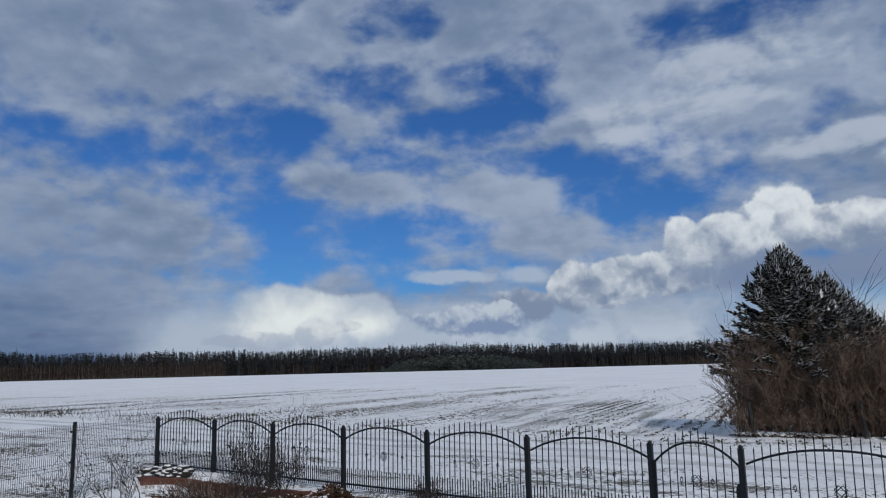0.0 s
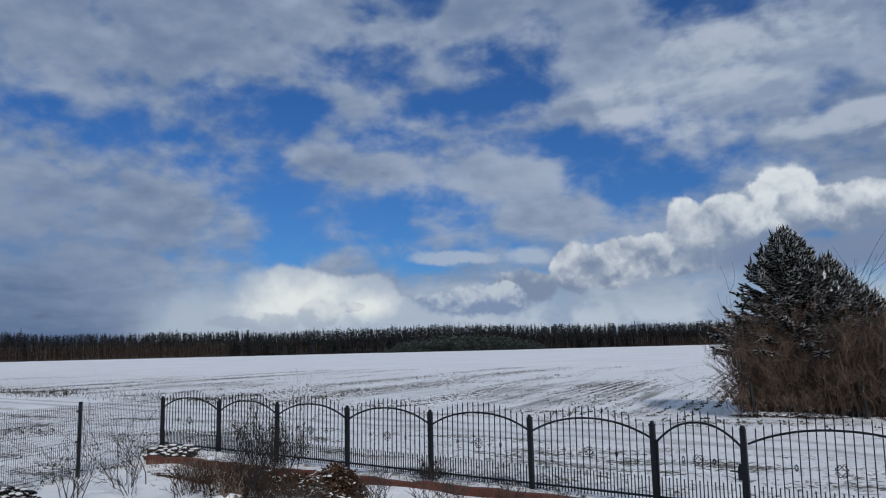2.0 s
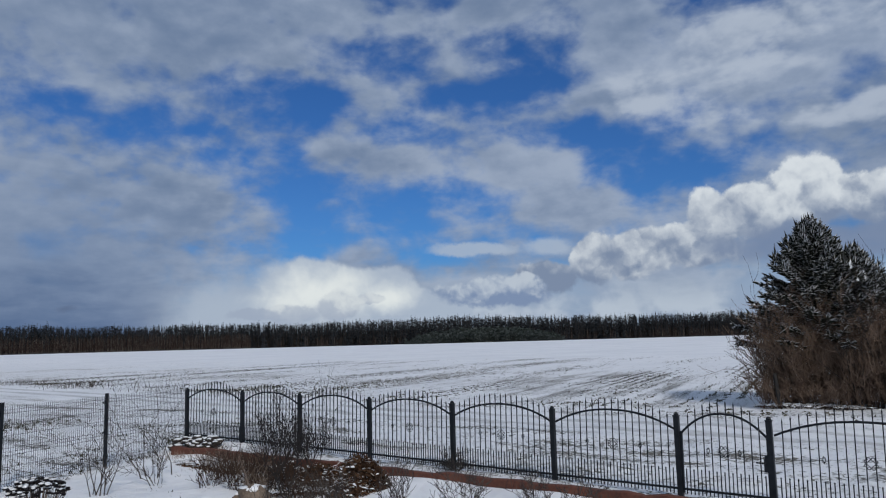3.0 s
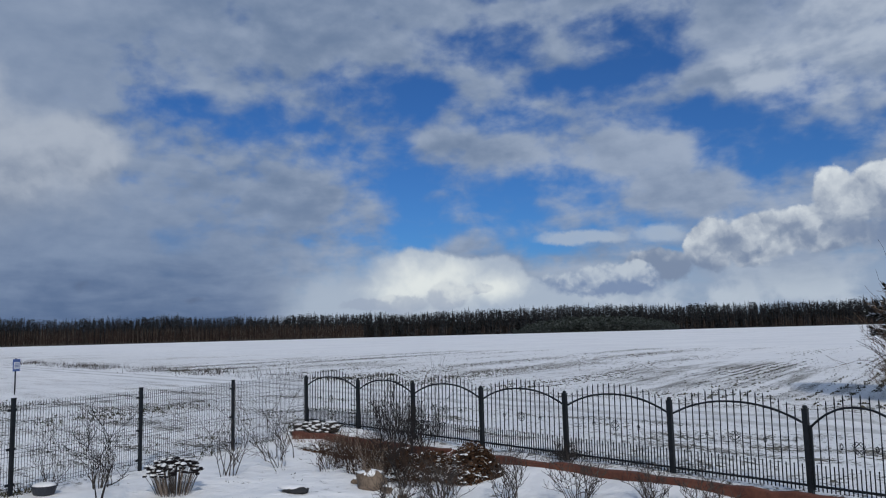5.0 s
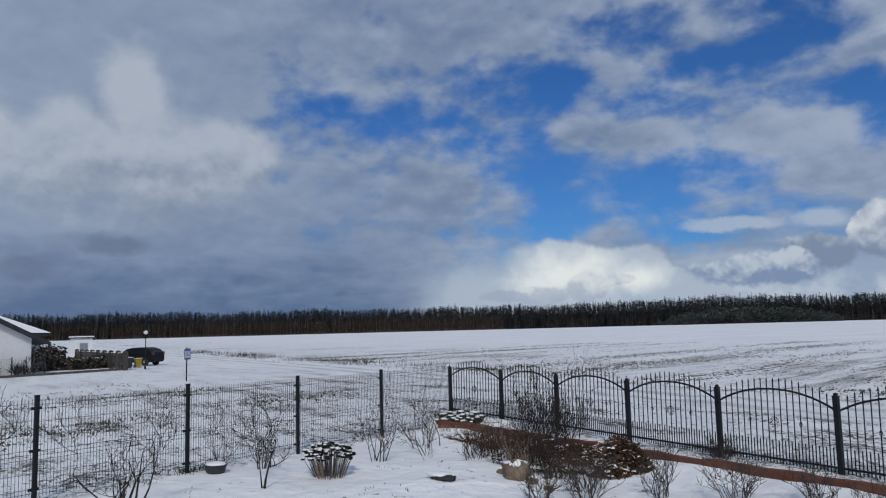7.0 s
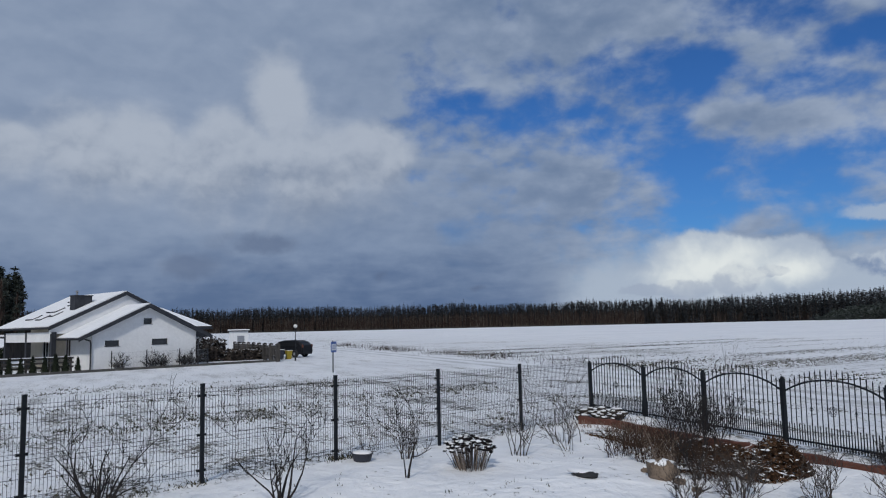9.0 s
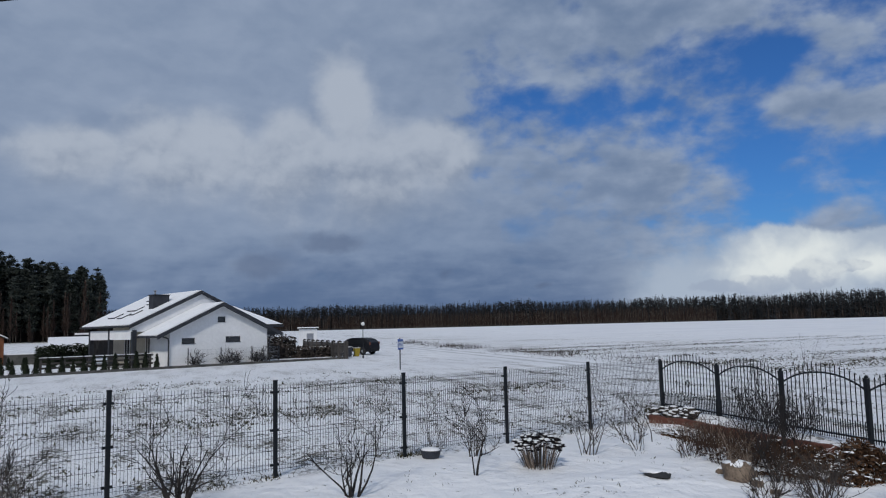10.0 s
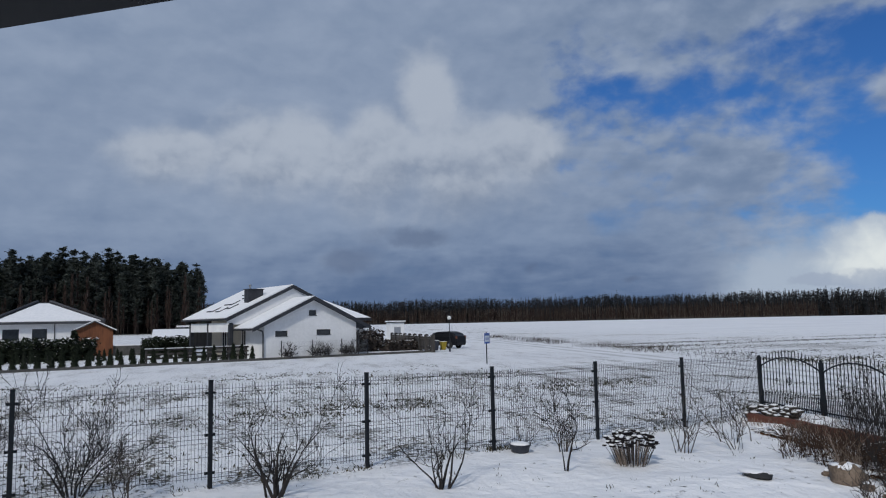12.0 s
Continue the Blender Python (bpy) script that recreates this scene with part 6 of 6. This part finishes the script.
    part("snow", arrays("snow", [(v, np.concatenate([q[:, :3], q[:, [0, 2, 3]]]), 0)], [SNOW]), None, ob, "snow lying along the shoots")


def build_spruce_group():
    build_spruce(-4.75, 27.3, 6.05, 2.45, 3, "spruce tree with snow-dusted shoots beside the field", 230)
    build_spruce(-3.55, 27.5, 4.9, 2.0, 4, "shorter spruce tree behind bare brushwood", 170)
    build_spruce(-2.60, 27.7, 3.9, 1.7, 5, "shorter spruce tree behind bare brushwood", 130)
    build_spruce(-0.95, 28.2, 3.7, 1.9, 6, "low spruce at the edge of the thicket", 110)
    r = np.random.default_rng(9)
    for i in range(30):
        x = -6.0 + 7.2 * (i + 0.5 * r.random()) / 30
        y = 25.7 + 0.9 * r.random()
        hgt = (1.9 if x < -4.2 else 1.75) * (0.78 + 0.34 * r.random())
        shrub("brushwood_bush", "dense red-brown leafless bush before the spruces", x, y, 200 + i, 15, hgt, 0.5, 0.014, 3, 3, THICKET, group="thicket bushes", foot=0.45, least=0.007)
    for i in range(18):
        x = -6.3 + 7.4 * (i + 0.6 * r.random()) / 18
        shrub("low_brushwood", "low dense brown leafless bush under the spruces", x, 25.3 + 0.5 * r.random(), 270 + i, 16, 0.62 + 0.2 * r.random(), 0.75, 0.012, 2, 4, THICKET, group="thicket bushes", foot=0.4, least=0.008)
    for i, (x, y, hgt) in enumerate(((-6.3, 26.3, 3.1), (-6.05, 26.7, 2.5), (-5.8, 26.8, 2.4), (-2.9, 25.5, 2.8), (-2.2, 25.4, 2.6), (-1.2, 25.6, 2.8), (-3.6, 25.5, 2.2))):
        shrub("bare_sapling", "tall thin leafless sapling among the brushwood", x, y, 240 + i, 3, hgt, 0.08, 0.028, 2, 4, DARKBARK, category="tree", group="thicket saplings", least=0.007)
    for i, (x, y) in enumerate(((-2.55, 25.1), (-5.7, 25.3), (0.3, 25.2))):
        o = thing("old_fence_post", "weathered leaning wooden fence post in brushwood", "post", pose(x, y, land_at(x, y) - 0.05, 3, -4, 10), "old posts")
        part("post", Mesh().tube([(0, 0, 0), (0.01, 0, 0.6), (0, 0.01, 1.15)], [0.075, 0.07, 0.06], 8), GREYWOOD, o)
    # snow-patched litter under the bushes
    leaf_mound("leaf_litter", "brown leaf litter and snow under the thicket", -4.8, 25.3, 81, (1.7, 0.4, 0.09), 700, TWIG, 0.5)
    leaf_mound("leaf_litter", "brown leaf litter and snow under the thicket", -1.3, 25.2, 82, (1.9, 0.4, 0.09), 700, TWIG, 0.5)


build_spruce_group()


# climbers on the neighbour's plot fence
for i, s in enumerate((1.6, 3.9, 4.6, 6.2, 6.8)):
    q = HOUSE @ Vector((s, -0.55, 0))
    shrub("climber", "bare tangled climber with snow against a white wall", q.x, q.y, 300 + i, 15, 0.74, 0.6, 0.026, 2, 3, DARKBARK, z=0.0, group="climbers", least=0.013, wander=0.3)


# ---- grass standing through the snow ----
def tufts(name, label, spots, r, low, high, width, blades, mat):
    """Small upright blades at spots (x, y)."""
    x, y = np.repeat(spots[:, 0], blades), np.repeat(spots[:, 1], blades)
    n = len(x)
    x, y = x + r.normal(size=n) * 0.05, y + r.normal(size=n) * 0.05
    z = land(x, y)
    a, h = r.random(n) * 6.283, low + (high - low) * r.random(n) ** 2
    wx, wy = np.cos(a) * width * (0.6 + r.random(n)), np.sin(a) * width * (0.6 + r.random(n))
    lx, ly = r.normal(size=n) * h * 0.6, r.normal(size=n) * h * 0.6
    v = np.stack([np.stack([x - wx, y - wy, z - 0.01], 1), np.stack([x + wx, y + wy, z - 0.01], 1), np.stack([x + lx, y + ly, z + h], 1)], 1).reshape(-1, 3)
    solo(name, arrays(name, [(v, np.arange(len(v)).reshape(-1, 3), 0)], [mat]), None, label, "grass", kind="stuff")


def build_grass():
    r = np.random.default_rng(44)
    grass = island_surface("winter_grass", [(0.035, 0.035, 0.022), (0.075, 0.072, 0.042), (0.13, 0.115, 0.075)])
    # meadow beyond the wire fence
    n = 90000
    d, along = 0.3 + 26 * r.random(n) ** 1.1, -6 + 46 * r.random(n)
    x = CORNER.x + MESH_OUT.x * d + MESH_WAY.x * along
    y = CORNER.y + MESH_OUT.y * d + MESH_WAY.y * along
    v = np.sin(x * 0.55 + 0.9 * np.sin(y * 0.31)) * np.sin(y * 0.42 + 1.1 * np.sin(x * 0.23)) + 0.7 * np.sin(d * 0.9 + 0.7 * np.sin(along * 0.3)) + 0.5 * np.sin(x * 2.1 + y * 1.3) * np.sin(y * 2.6 - x)
    keep = (0.75 * v + 0.85 * r.normal(size=n) > 1.25 + 0.045 * np.maximum(0, d - 15) + 0.16 * np.maximum(0, 7 - d)) & (y < 20.3 - 0.075 * x - 4.5)
    tufts("meadow_grass", "short brown grass poking through meadow snow", np.stack([x, y], 1)[keep][:16000], r, 0.015, 0.085, 0.02, 3, grass)
    # stubble of the field, in rows
    n = 160000
    u, w = -5 + 75 * r.random(n), 15 + 75 * r.random(n) ** 1.6
    u = np.round(u / 0.55) * 0.55 + r.normal(size=n) * 0.05
    x, y = ROW_WAY.x * w - ROW_WAY.y * u, ROW_WAY.y * w + ROW_WAY.x * u
    patch = np.exp(-(((x + 17) / 13) ** 2 + ((y - 39) / 9) ** 2))
    v = np.sin(u * 0.9 + np.sin(w * 0.07)) * 0.6 + np.sin(u * 0.23 + 2) * 0.5 + np.sin(w * 0.21 + u * 0.5) * 0.35 + 0.55 * patch
    keep = (v + 0.6 * r.normal(size=n) > 0.68 + 0.008 * (w - 22)) & (y > 20.3 - 0.075 * x + 1.5) & (np.hypot(x + 4, y - 27) > 4)
    tufts("field_stubble", "dark stubble in rows showing through field snow", np.stack([x, y], 1)[keep][:42000], r, 0.02, 0.07, 0.045, 2, grass)
    # few blades in the garden and along the verge
    n = 900
    x, y = -13 + 12 * r.random(n), -4 + 13 * r.random(n)
    keep = (np.sin(x * 1.9 + 1) * np.sin(y * 1.6) + 0.4 * r.normal(size=n) > 0.55) & ((x - CORNER.x) * MESH_OUT.x + (y - CORNER.y) * MESH_OUT.y < -0.4) & (np.hypot(x, y) > 7)
    tufts("lawn_blades", "few grass blades in the garden snow", np.stack([x, y], 1)[keep], r, 0.015, 0.06, 0.008, 4, grass)
    d = r.random(1500)
    x = CORNER.x + MESH_WAY.x * d * 20 + MESH_OUT.x * (0.05 + 0.12 * r.normal(size=1500))
    y = CORNER.y + MESH_WAY.y * d * 20 + MESH_OUT.y * (0.05 + 0.12 * r.normal(size=1500))
    keep = np.sin(d * 90) + np.sin(d * 37) + 0.6 * r.normal(size=1500) > 0.5
    tufts("fence_foot_grass", "dead grass along the foot of the wire fence", np.stack([x, y], 1)[keep], r, 0.03, 0.11, 0.010, 3, grass)


build_grass()
